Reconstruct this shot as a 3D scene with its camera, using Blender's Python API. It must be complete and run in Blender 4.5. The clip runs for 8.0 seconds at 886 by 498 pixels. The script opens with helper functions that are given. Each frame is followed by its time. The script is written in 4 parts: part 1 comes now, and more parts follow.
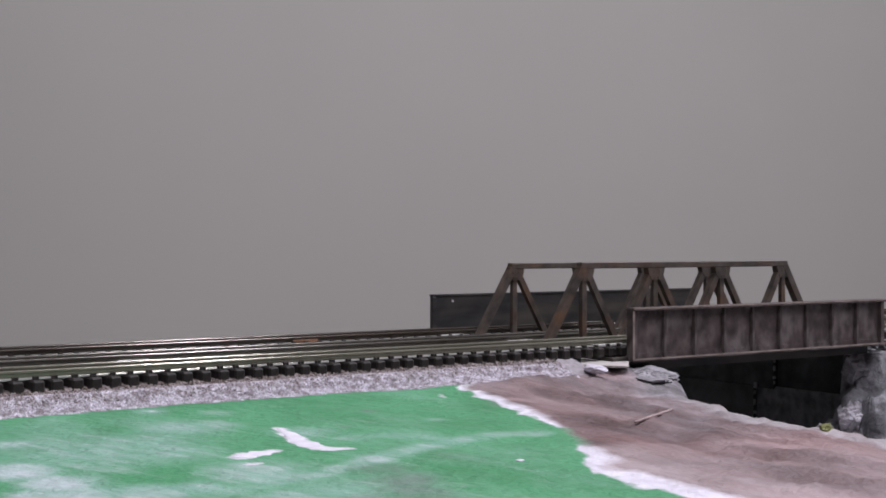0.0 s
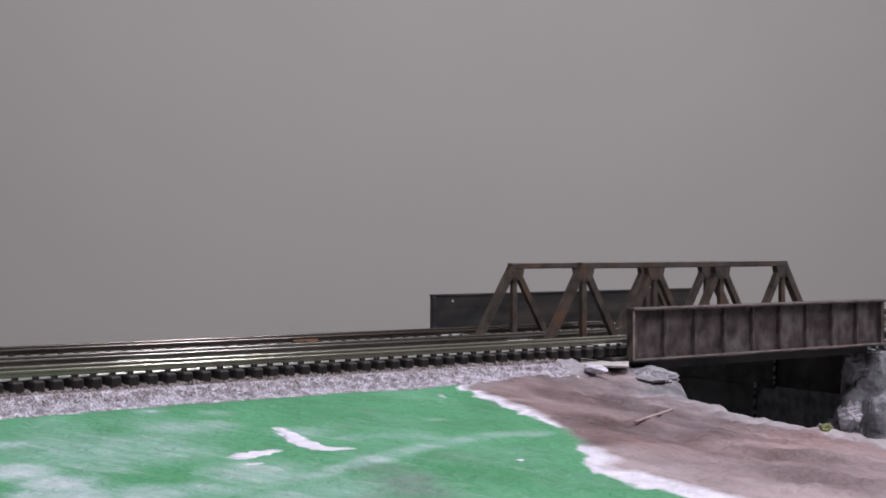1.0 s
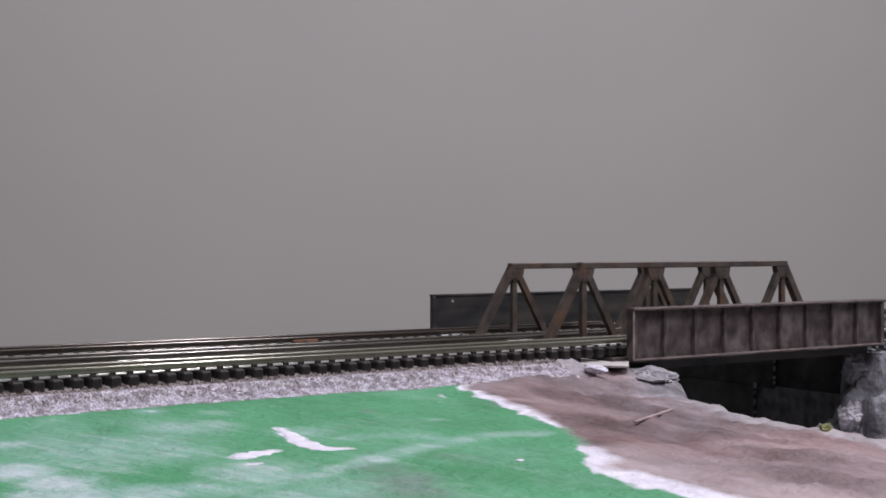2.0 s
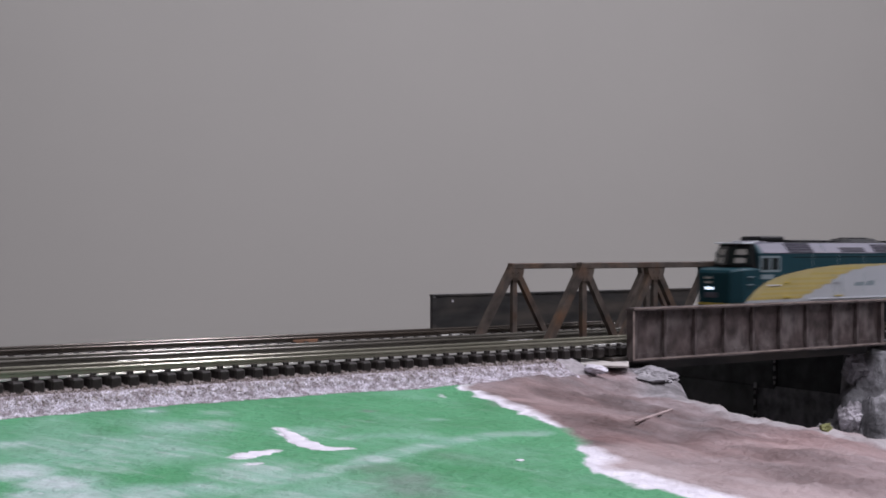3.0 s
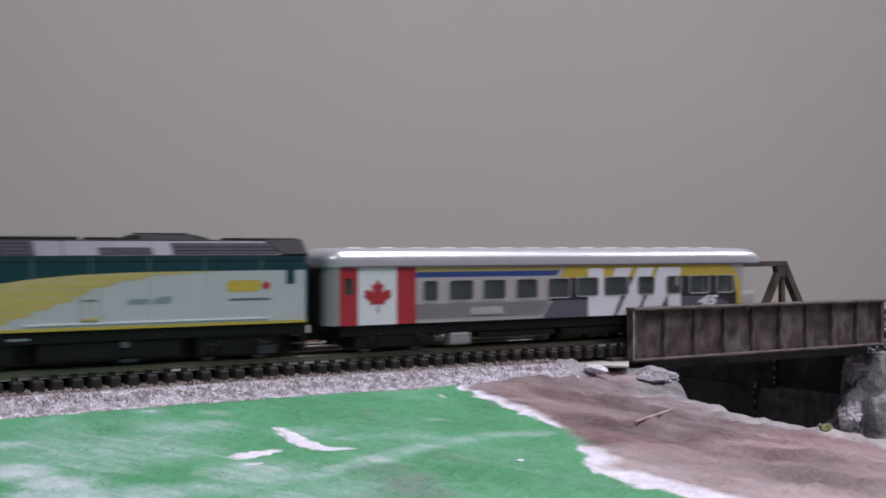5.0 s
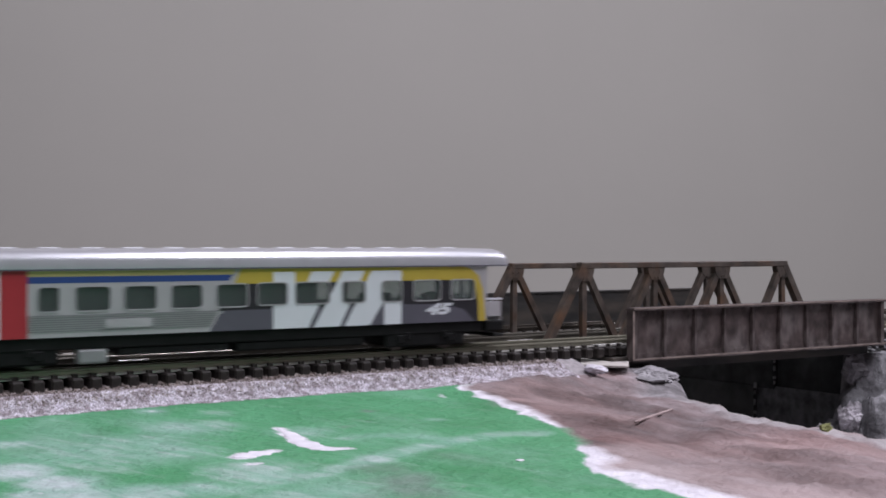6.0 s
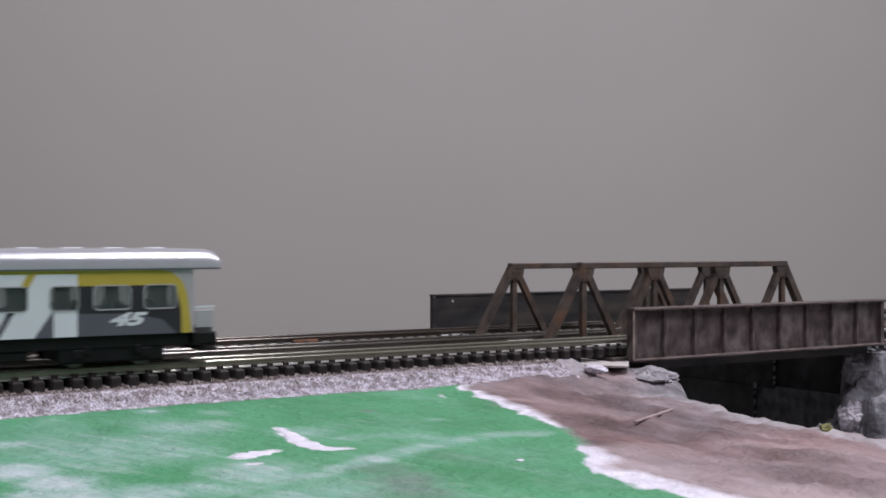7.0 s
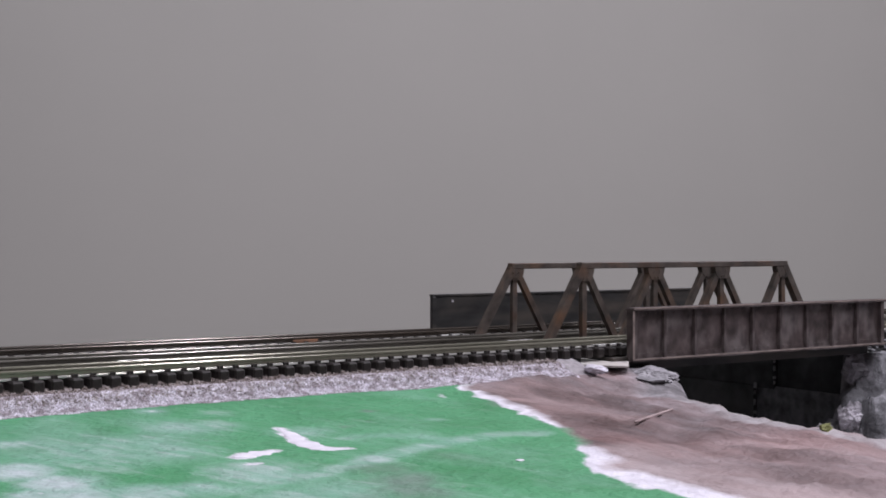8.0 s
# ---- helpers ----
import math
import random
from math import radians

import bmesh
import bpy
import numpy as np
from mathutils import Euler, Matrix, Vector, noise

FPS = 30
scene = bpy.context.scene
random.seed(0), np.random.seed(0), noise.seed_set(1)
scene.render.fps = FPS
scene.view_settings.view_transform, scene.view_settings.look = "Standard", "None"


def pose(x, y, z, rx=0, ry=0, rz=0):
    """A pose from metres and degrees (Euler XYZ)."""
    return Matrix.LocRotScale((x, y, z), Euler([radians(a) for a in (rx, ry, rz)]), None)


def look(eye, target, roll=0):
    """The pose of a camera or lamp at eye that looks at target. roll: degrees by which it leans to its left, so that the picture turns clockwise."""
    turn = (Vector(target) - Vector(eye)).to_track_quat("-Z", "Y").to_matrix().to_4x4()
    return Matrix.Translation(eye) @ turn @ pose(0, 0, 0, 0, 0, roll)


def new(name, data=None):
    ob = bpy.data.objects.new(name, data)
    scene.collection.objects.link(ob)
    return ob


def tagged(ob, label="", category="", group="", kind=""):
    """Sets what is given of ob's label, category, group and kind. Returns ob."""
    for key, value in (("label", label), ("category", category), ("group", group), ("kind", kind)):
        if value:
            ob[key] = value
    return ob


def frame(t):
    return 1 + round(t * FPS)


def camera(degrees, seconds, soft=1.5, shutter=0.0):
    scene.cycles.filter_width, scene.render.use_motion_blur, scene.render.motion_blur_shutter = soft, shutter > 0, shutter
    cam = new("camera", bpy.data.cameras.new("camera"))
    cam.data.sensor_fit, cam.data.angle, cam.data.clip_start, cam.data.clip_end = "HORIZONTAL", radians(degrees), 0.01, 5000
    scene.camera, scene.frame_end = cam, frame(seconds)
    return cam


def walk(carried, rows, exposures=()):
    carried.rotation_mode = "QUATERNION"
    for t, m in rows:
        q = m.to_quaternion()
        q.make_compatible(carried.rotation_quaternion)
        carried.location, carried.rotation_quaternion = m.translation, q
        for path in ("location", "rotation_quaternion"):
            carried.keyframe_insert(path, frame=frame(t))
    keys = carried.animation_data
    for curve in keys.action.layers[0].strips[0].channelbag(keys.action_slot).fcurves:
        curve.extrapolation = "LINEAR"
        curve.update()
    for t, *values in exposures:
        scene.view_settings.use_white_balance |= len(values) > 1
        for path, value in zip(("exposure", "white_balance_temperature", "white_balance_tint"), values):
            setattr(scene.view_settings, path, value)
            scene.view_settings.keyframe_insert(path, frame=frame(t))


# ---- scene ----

MM = 0.001

# camera: stands still on the layout, close to the rails
cam = camera(40.18, 8.0, soft=1.75, shutter=0.5)
EYE = (0.0, -0.271, 0.0263)
YAW, PITCH = radians(56.95), radians(-0.08)
AIM = (EYE[0] + math.cos(YAW), EYE[1] + math.sin(YAW), EYE[2] + math.tan(PITCH))
walk(cam, [(0, look(EYE, AIM)), (8, look(EYE, AIM))], [(0, 0.0), (8, 0.0)])

# dim indoor world, the room is closed
world = bpy.data.worlds.new("world")
scene.world = world
world.use_nodes = True
world.node_tree.nodes["Background"].inputs[0].default_value = (0.8, 0.85, 1, 1)
world.node_tree.nodes["Background"].inputs[1].default_value = 0.05


def area_lamp(name, x, y, z, sx, sy, power, target, colour=(0.905, 0.88, 1.0)):
    data = bpy.data.lights.new(name, "AREA")
    data.shape, data.size, data.size_y, data.energy, data.color = "RECTANGLE", sx, sy, power, colour
    ob = new(name, data)
    ob.matrix_basis = look((x, y, z), target)
    return ob


# three tube fittings that run across the tracks
area_lamp("ceiling_lamp", 0.61, -0.36, 1.26, 0.1, 1.3, 23.5, (0.61, -0.36, 0))
area_lamp("ceiling_lamp", -0.62, -0.95, 1.26, 0.1, 1.1, 9.5, (-0.62, -0.95, 0))
area_lamp("ceiling_lamp", 1.65, -0.42, 1.26, 0.1, 1.1, 20, (1.65, -0.42, 0))


# ---- materials ----
def material(name, colour, rough=0.6, metal=0.0, vary=0.15, scale=300.0, bump=0.1, stain=0.0, stain_colour=(0.5, 0.5, 0.5), stain_scale=60.0, stretch=(1, 1, 1), emit=0.0, spec=0.5, depth=0.0003):
    m = bpy.data.materials.new(name)
    m.use_nodes = True
    nt = m.node_tree
    b = nt.nodes["Principled BSDF"]
    b.inputs["Roughness"].default_value = rough
    b.inputs["Metallic"].default_value = metal
    b.inputs["Specular IOR Level"].default_value = spec
    co = nt.nodes.new("ShaderNodeTexCoord")
    mp = nt.nodes.new("ShaderNodeMapping")
    mp.inputs["Scale"].default_value = stretch
    nt.links.new(co.outputs["Object"], mp.inputs["Vector"])
    n1 = nt.nodes.new("ShaderNodeTexNoise")
    n1.inputs["Scale"].default_value = scale
    n1.inputs["Detail"].default_value = 5
    nt.links.new(mp.outputs[0], n1.inputs["Vector"])
    n2 = nt.nodes.new("ShaderNodeTexNoise")
    n2.inputs["Scale"].default_value = stain_scale
    n2.inputs["Detail"].default_value = 4
    nt.links.new(mp.outputs[0], n2.inputs["Vector"])
    ramp = nt.nodes.new("ShaderNodeValToRGB")
    ramp.color_ramp.elements[0].position, ramp.color_ramp.elements[1].position = 0.3, 0.7
    lo, hi = [c * (1 - vary) for c in colour], [min(1, c * (1 + vary)) for c in colour]
    ramp.color_ramp.elements[0].color, ramp.color_ramp.elements[1].color = (*lo, 1), (*hi, 1)
    nt.links.new(n1.outputs["Fac"], ramp.inputs[0])
    out = ramp.outputs[0]
    if stain:
        r2 = nt.nodes.new("ShaderNodeValToRGB")
        r2.color_ramp.elements[0].position, r2.color_ramp.elements[1].position = 0.48, 0.72
        r2.color_ramp.elements[1].color = (stain, stain, stain, 1)
        nt.links.new(n2.outputs["Fac"], r2.inputs[0])
        mx = nt.nodes.new("ShaderNodeMix")
        mx.data_type = "RGBA"
        mx.inputs["B"].default_value = (*stain_colour, 1)
        nt.links.new(r2.outputs[0], mx.inputs["Factor"])
        nt.links.new(out, mx.inputs["A"])
        out = mx.outputs["Result"]
    nt.links.new(out, b.inputs["Base Color"])
    if bump:
        bp = nt.nodes.new("ShaderNodeBump")
        bp.inputs["Strength"].default_value = bump
        bp.inputs["Distance"].default_value = depth
        nt.links.new(n1.outputs["Fac"], bp.inputs["Height"])
        nt.links.new(bp.outputs[0], b.inputs["Normal"])
    if emit:
        b.inputs["Emission Color"].default_value = (*colour, 1)
        b.inputs["Emission Strength"].default_value = emit
    return m


WALL = material("wall_paint", (0.435, 0.421, 0.385), 0.85, vary=0.02, scale=3, bump=0.03, stain=0.12, stain_colour=(0.485, 0.47, 0.438), stain_scale=2)
DIMWALL = material("side_wall_paint", (0.18, 0.17, 0.165), 0.85, vary=0.05, scale=3)
CEIL = material("ceiling_paint", (0.5, 0.5, 0.5), 0.9, vary=0.02, scale=4)
FLOOR = material("floor_covering", (0.14, 0.13, 0.125), 0.7, scale=30)
WOODB = material("bench_wood", (0.35, 0.25, 0.16), 0.7, scale=40, stretch=(0.2, 1, 1))
RAIL = material("rail_steel", (0.235, 0.225, 0.175), 0.17, metal=0.5, vary=0.2, scale=250, stretch=(0.1, 1, 1), stain=0.25, stain_colour=(0.12, 0.09, 0.06), stain_scale=40)
RUSTRAIL = material("rail_rusty", (0.10, 0.088, 0.075), 0.20, metal=0.65, vary=0.3, scale=250, stretch=(0.15, 1, 1), stain=0.5, stain_colour=(0.10, 0.075, 0.055), stain_scale=50)
FOOT = material("rail_foot_bright", (0.46, 0.45, 0.42), 0.18, metal=0.5, vary=0.15, scale=200, stretch=(0.2, 1, 1))
TIE = material("tie_plastic", (0.026, 0.022, 0.020), 0.6, vary=0.3, scale=900, bump=0.3, spec=0.25, stain=0.55, stain_colour=(0.085, 0.077, 0.072), stain_scale=420)
STONE = material("ballast_stone", (0.30, 0.275, 0.285), 0.9, vary=0.2, scale=700, bump=0.08)
TRUSS = material("bridge_truss_plastic", (0.078, 0.062, 0.051), 0.6, vary=0.5, scale=260, bump=0.35, stain=0.8, stain_colour=(0.17, 0.088, 0.045), stain_scale=95)
GIRDER = material("girder_plastic", (0.086, 0.066, 0.062), 0.6, vary=0.5, scale=260, bump=0.3, stain=0.55, stain_colour=(0.23, 0.205, 0.198), stain_scale=130, stretch=(1, 1, 0.8), spec=0.3)
BLACKBOARD = material("dark_board", (0.027, 0.026, 0.0245), 0.6, vary=0.5, scale=200, bump=0.2, stain=0.8, stain_colour=(0.085, 0.070, 0.056), stain_scale=90, stretch=(0.45, 1, 1.4))
DARKWALL = material("black_painted_foam", (0.036, 0.038, 0.038), 0.8, vary=0.35, scale=200, bump=0.4, stain=0.5, stain_colour=(0.13, 0.13, 0.13), stain_scale=50)
# lighter than DARKWALL: light on the near lower panel is put into the colour
LIGHTENED_FOAM = material("lightened_dark_foam", (0.15, 0.152, 0.156), 0.85, vary=0.55, scale=260, bump=0.8, stain=0.7, stain_colour=(0.30, 0.298, 0.305), stain_scale=45)
GREYROCK = material("grey_rock_plaster", (0.25, 0.238, 0.25), 0.9, vary=0.45, scale=220, bump=0.6, stain=0.6, stain_colour=(0.42, 0.41, 0.43), stain_scale=90)
PALEROCK = material("pale_rock_plaster", (0.52, 0.49, 0.52), 0.9, vary=0.45, scale=220, bump=0.6, stain=0.6, stain_colour=(0.72, 0.69, 0.73), stain_scale=110)
WORN = material("worn_plastic_edge", (0.27, 0.215, 0.19), 0.6, vary=0.4, scale=300, bump=0.2)
DULLSCUFF = material("dull_chipped_paint", (0.22, 0.22, 0.225), 0.9, vary=0.4, scale=500, bump=0.3)
FOAMGREEN = material("foam_yellow_green", (0.30, 0.31, 0.13), 0.9, vary=0.3, scale=400, bump=0.5)
STRANDPINK = material("pinkish_plaster", (0.37, 0.285, 0.275), 0.85, vary=0.2, scale=300, bump=0.4)
SCUFF = material("chipped_plaster", (0.55, 0.53, 0.54), 0.9, vary=0.3, scale=500, bump=0.3)
CARD = material("pale_card", (0.46, 0.43, 0.40), 0.8, vary=0.04, scale=200)
PLASTER = material("white_plaster", (0.70, 0.67, 0.73), 0.85, vary=0.1, scale=400, bump=0.3)
TEAL = material("teal_paint", (0.007, 0.042, 0.054), 0.45, vary=0.08, scale=200, bump=0.02, spec=0.25)
YELLOW = material("yellow_paint", (0.47, 0.36, 0.055), 0.4, vary=0.06, scale=200, bump=0.02)
PALEYEL = material("pale_yellow_paint", (0.45, 0.375, 0.165), 0.4, vary=0.05, scale=200, bump=0.02)
GREY = material("light_grey_paint", (0.42, 0.44, 0.46), 0.4, vary=0.04, scale=200, bump=0.02)
ROOFGREY = material("roof_grey_paint", (0.075, 0.069, 0.098), 0.5, vary=0.06, scale=200, bump=0.02)
VENT = material("vent_dark_grey", (0.022, 0.020, 0.030), 0.6, vary=0.3, scale=400, bump=0.2, spec=0.15)
BLACK = material("black_plastic", (0.0055, 0.006, 0.006), 0.6, vary=0.3, scale=300, bump=0.1, spec=0.2)
WHEEL = material("wheel_metal", (0.12, 0.11, 0.10), 0.4, metal=0.8, scale=300)
GLASSDARK = material("dark_glass", (0.02, 0.025, 0.025), 0.12, vary=0.1, scale=100, bump=0)
FRAMEPALE = material("window_frame_grey", (0.20, 0.25, 0.265), 0.4, vary=0.05, scale=200)
LAMPWARM = material("headlight_glow", (1.0, 0.80, 0.52), 0.3, emit=3.5, vary=0.0, bump=0)
LAMPWHITE = material("front_lamp_glow", (0.72, 0.82, 1.0), 0.3, emit=1.8, vary=0.0, bump=0)
SWOOSH = material("swoosh_stripe_paint", (0.46, 0.365, 0.11), 0.4, vary=0.05, scale=200)
RED = material("red_paint", (0.36, 0.026, 0.036), 0.4, vary=0.04, scale=200, bump=0.02)
WHITE = material("white_paint", (0.66, 0.68, 0.72), 0.4, vary=0.03, scale=200, bump=0.02)
SILVER = material("silver_paint", (0.43, 0.42, 0.435), 0.38, metal=0.2, vary=0.05, scale=250, bump=0.03)
ROOFSILVER = material("silver_roof_paint", (0.60, 0.60, 0.64), 0.30, metal=0.55, vary=0.04, scale=250, bump=0.03)
BLUE = material("blue_stripe_paint", (0.025, 0.06, 0.22), 0.4, vary=0.04, scale=200)
CHAR = material("charcoal_paint", (0.022, 0.021, 0.026), 0.4, vary=0.06, scale=200)
MIDGREY = material("slate_grey_paint", (0.095, 0.092, 0.115), 0.4, vary=0.05, scale=200)
OCHRE = material("ochre_stripe_paint", (0.42, 0.36, 0.15), 0.4, vary=0.05, scale=200)
PARTITION = material("interior_partition", (0.36, 0.39, 0.37), 0.8, vary=0.2, scale=120)
FLUTE = material("fluted_metal", (0.27, 0.275, 0.28), 0.4, metal=0.2, vary=0.06, scale=250)
DULLRAIL = material("dull_rail", (0.14, 0.132, 0.112), 0.19, metal=0.5, vary=0.3, scale=250, stretch=(0.15, 1, 1), stain=0.3, stain_colour=(0.07, 0.055, 0.04), stain_scale=50)
DULLFOOT = material("dull_rail_foot", (0.33, 0.32, 0.30), 0.26, metal=0.5, vary=0.3, scale=200, stretch=(0.2, 1, 1))
RUST = material("orange_rust", (0.26, 0.13, 0.07), 0.7, vary=0.3, scale=300, bump=0.2)
BRIGHT = material("bright_joiner_metal", (0.72, 0.71, 0.68), 0.3, metal=0.3, vary=0.1, scale=200)
SEAT = material("interior_seat", (0.16, 0.15, 0.14), 0.8, scale=300)


def tinted_glass():
    m = bpy.data.materials.new("tinted_glass")
    m.use_nodes = True
    nt = m.node_tree
    b = nt.nodes["Principled BSDF"]
    b.inputs["Base Color"].default_value = (0.17, 0.20, 0.195, 1)
    b.inputs["Roughness"].default_value = 0.08
    tr = nt.nodes.new("ShaderNodeBsdfTransparent")
    tr.inputs[0].default_value = (0.92, 0.95, 0.94, 1)
    mx = nt.nodes.new("ShaderNodeMixShader")
    mx.inputs[0].default_value = 0.21
    nt.links.new(tr.outputs[0], mx.inputs[1])
    nt.links.new(b.outputs[0], mx.inputs[2])
    nt.links.new(mx.outputs[0], nt.nodes["Material Output"].inputs[0])
    return m


PANE = tinted_glass()


def ground_material():
    """Green painted plaster, bare at its edge, brown river bank, gravelly shoulder: by the sheet's own zones."""
    m = bpy.data.materials.new("painted_scenery")
    m.use_nodes = True
    nt = m.node_tree
    N, L = nt.nodes.new, nt.links.new
    b = nt.nodes["Principled BSDF"]
    b.inputs["Roughness"].default_value = 0.62
    b.inputs["Specular IOR Level"].default_value = 0.4
    co = N("ShaderNodeTexCoord")

    def noise_tex(scale, stretch=(1, 1, 1), detail=5.0, turn=0.0, rough=0.55):
        mp = N("ShaderNodeMapping")
        mp.vector_type = "TEXTURE"
        mp.inputs["Scale"].default_value = stretch
        mp.inputs["Rotation"].default_value = (0, 0, radians(turn))
        L(co.outputs["Object"], mp.inputs["Vector"])
        t = N("ShaderNodeTexNoise")
        t.inputs["Scale"].default_value, t.inputs["Detail"].default_value, t.inputs["Roughness"].default_value = scale, detail, rough
        L(mp.outputs[0], t.inputs["Vector"])
        return t.outputs["Fac"]

    def ramp(src, stops):
        r = N("ShaderNodeValToRGB")
        e = r.color_ramp.elements
        while len(e) < len(stops):
            e.new(0.5)
        for el, (p, c) in zip(e, stops):
            el.position, el.color = p, (*c, 1) if len(c) == 3 else c
        L(src, r.inputs[0])
        return r.outputs[0]

    def mix(f, a, c):
        x = N("ShaderNodeMix")
        x.data_type = "RGBA"
        L(f, x.inputs["Factor"])
        L(a, x.inputs["A"])
        L(c, x.inputs["B"])
        return x.outputs["Result"]

    def calc(op, a, v):
        x = N("ShaderNodeMath")
        x.operation = op
        L(a, x.inputs[0])
        if isinstance(v, float):
            x.inputs[1].default_value = v
        else:
            L(v, x.inputs[1])
        return x.outputs[0]

    def zone(name):
        a = N("ShaderNodeAttribute")
        a.attribute_name = name
        return a.outputs["Fac"]

    K, W = (0, 0, 0), (1, 1, 1)
    green = ramp(noise_tex(55, (1.6, 1, 1), 5, 100), [(0.3, (0.054, 0.24, 0.098)), (0.7, (0.092, 0.325, 0.158))])
    pale = ramp(noise_tex(220), [(0.3, (0.42, 0.50, 0.49)), (0.7, (0.62, 0.65, 0.69))])
    chalk = ramp(noise_tex(120, (2, 1, 1), 5, 100), [(0.3, (0.165, 0.36, 0.255)), (0.7, (0.285, 0.445, 0.375))])
    # rubbed paint: chalky film first, then brushed scratches down to the plaster
    worn = zone("wash")
    film = calc("ADD", worn, calc("MULTIPLY", calc("SUBTRACT", noise_tex(48, (2.2, 1.0, 1), 6, 100, 0.62), 0.5), 1.5))
    green = mix(ramp(film, [(-0.0, K), (0.6, (0.9, 0.9, 0.9))]), green, chalk)
    scratch = calc("ADD", calc("MULTIPLY", worn, 0.30), noise_tex(240, (3.6, 0.8, 1), 5, 112, 0.62))
    green = mix(ramp(scratch, [(0.60, K), (0.92, (0.62, 0.62, 0.62))]), green, pale)
    scuff = calc("ADD", calc("MULTIPLY", worn, 0.34), noise_tex(95, (3.2, 1.0, 1), 7, 110, 0.68))
    green = mix(ramp(scuff, [(0.66, K), (0.95, (0.8, 0.8, 0.8))]), green, pale)
    nick = noise_tex(330, (3.5, 0.8, 1), 3, 100, 0.5)
    green = mix(ramp(nick, [(0.70, K), (0.80, (0.45, 0.45, 0.45))]), green, ramp(noise_tex(200), [(0.3, (0.06, 0.15, 0.085)), (0.7, (0.10, 0.20, 0.13))]))
    dark = ramp(noise_tex(300), [(0.3, (0.12, 0.17, 0.14)), (0.7, (0.19, 0.25, 0.215))])
    soil = calc("MULTIPLY", zone("grime"), ramp(noise_tex(90, (2.0, 1.0, 1), 6, 60), [(0.30, (0.2, 0.2, 0.2)), (0.60, W)]))
    green = mix(soil, green, dark)
    white = ramp(noise_tex(260), [(0.25, (0.60, 0.57, 0.63)), (0.7, (0.80, 0.77, 0.83))])
    chip = calc("ADD", zone("bare"), calc("MULTIPLY", calc("SUBTRACT", noise_tex(240, (4.5, 0.8, 1), 6, 100, 0.65), 0.5), 7.0))
    green = mix(ramp(chip, [(0.05, K), (0.9, (0.92, 0.92, 0.92))]), green, white)
    brown = ramp(noise_tex(60, (3.4, 0.9, 1), 8, 98, 0.70), [(0.30, (0.030, 0.020, 0.019)), (0.44, (0.10, 0.060, 0.057)), (0.56, (0.235, 0.145, 0.139)), (0.70, (0.46, 0.355, 0.352))])
    tone = ramp(noise_tex(26, (1.8, 1.0, 1), 5, 95), [(0.38, (0.055, 0.031, 0.029)), (0.5, (0.185, 0.110, 0.105)), (0.62, (0.43, 0.30, 0.295))])
    blend = N("ShaderNodeMix")
    blend.data_type = "RGBA"
    blend.inputs["Factor"].default_value = 0.45
    L(brown, blend.inputs["A"])
    L(tone, blend.inputs["B"])
    brown = blend.outputs["Result"]
    pink = ramp(noise_tex(110, (2.6, 1.0, 1), 6, 95), [(0.3, (0.33, 0.245, 0.24)), (0.7, (0.54, 0.44, 0.44))])
    beside = calc("MULTIPLY", calc("MULTIPLY", zone("rim"), 0.12), ramp(calc("MULTIPLY", zone("bank"), 0.02), [(0.1, W), (0.85, (0.25, 0.25, 0.25))]))
    brown = mix(ramp(calc("ADD", beside, calc("SUBTRACT", noise_tex(40, (2.5, 1, 1), 5, 95), 0.5)), [(0.1, K), (0.8, (0.8, 0.8, 0.8))]), brown, pink)
    wash = ramp(noise_tex(20, (1, 1, 1), 4), [(0.42, K), (0.66, (0.5, 0.5, 0.5))])
    ash = ramp(noise_tex(150, (1.6, 1, 1), 7, 95, 0.65), [(0.3, (0.075, 0.068, 0.07)), (0.5, (0.20, 0.185, 0.192)), (0.70, (0.42, 0.395, 0.42))])
    brown = mix(wash, brown, ash)
    umber = calc("MULTIPLY", zone("grime"), ramp(noise_tex(100, (3.0, 1.0, 1), 7, 98, 0.68), [(0.32, (0.15, 0.15, 0.15)), (0.6, W)]))
    brown = mix(umber, brown, ramp(noise_tex(240), [(0.3, (0.045, 0.028, 0.026)), (0.7, (0.10, 0.062, 0.058))]))
    lip = ramp(calc("ADD", zone("lip"), calc("SUBTRACT", noise_tex(130, (1, 1, 1), 6), 0.5)), [(0.25, K), (0.85, (0.75, 0.75, 0.75))])
    brown = mix(lip, brown, ramp(noise_tex(200), [(0.3, (0.29, 0.27, 0.275)), (0.7, (0.45, 0.43, 0.44))]))
    grit = ramp(noise_tex(900, (1, 1, 1), 4), [(0.34, (0.17, 0.155, 0.16)), (0.5, (0.33, 0.305, 0.33)), (0.7, (0.47, 0.44, 0.49))])

    # bank: millimetres past the paint's edge, roughened
    wob = calc("MULTIPLY", calc("SUBTRACT", noise_tex(110, (1, 1, 1), 6), 0.5), 9.0)
    d = calc("ADD", zone("bank"), wob)
    wide = calc("MULTIPLY", ramp(noise_tex(90), [(0.3, (0.5, 0.5, 0.5)), (0.65, W)]), zone("rim"))
    is_white = calc("MULTIPLY", ramp(calc("MULTIPLY", d, 0.5), [(0.15, K), (0.85, W)]), ramp(calc("MULTIPLY", zone("rim"), 0.3), [(0.12, (0.1, 0.1, 0.1)), (0.6, W)]))
    past = calc("SUBTRACT", d, wide)
    is_brown = ramp(calc("MULTIPLY", past, 0.22), [(0.0, K), (0.85, W)])
    col = mix(is_white, green, white)
    col = mix(is_brown, col, brown)
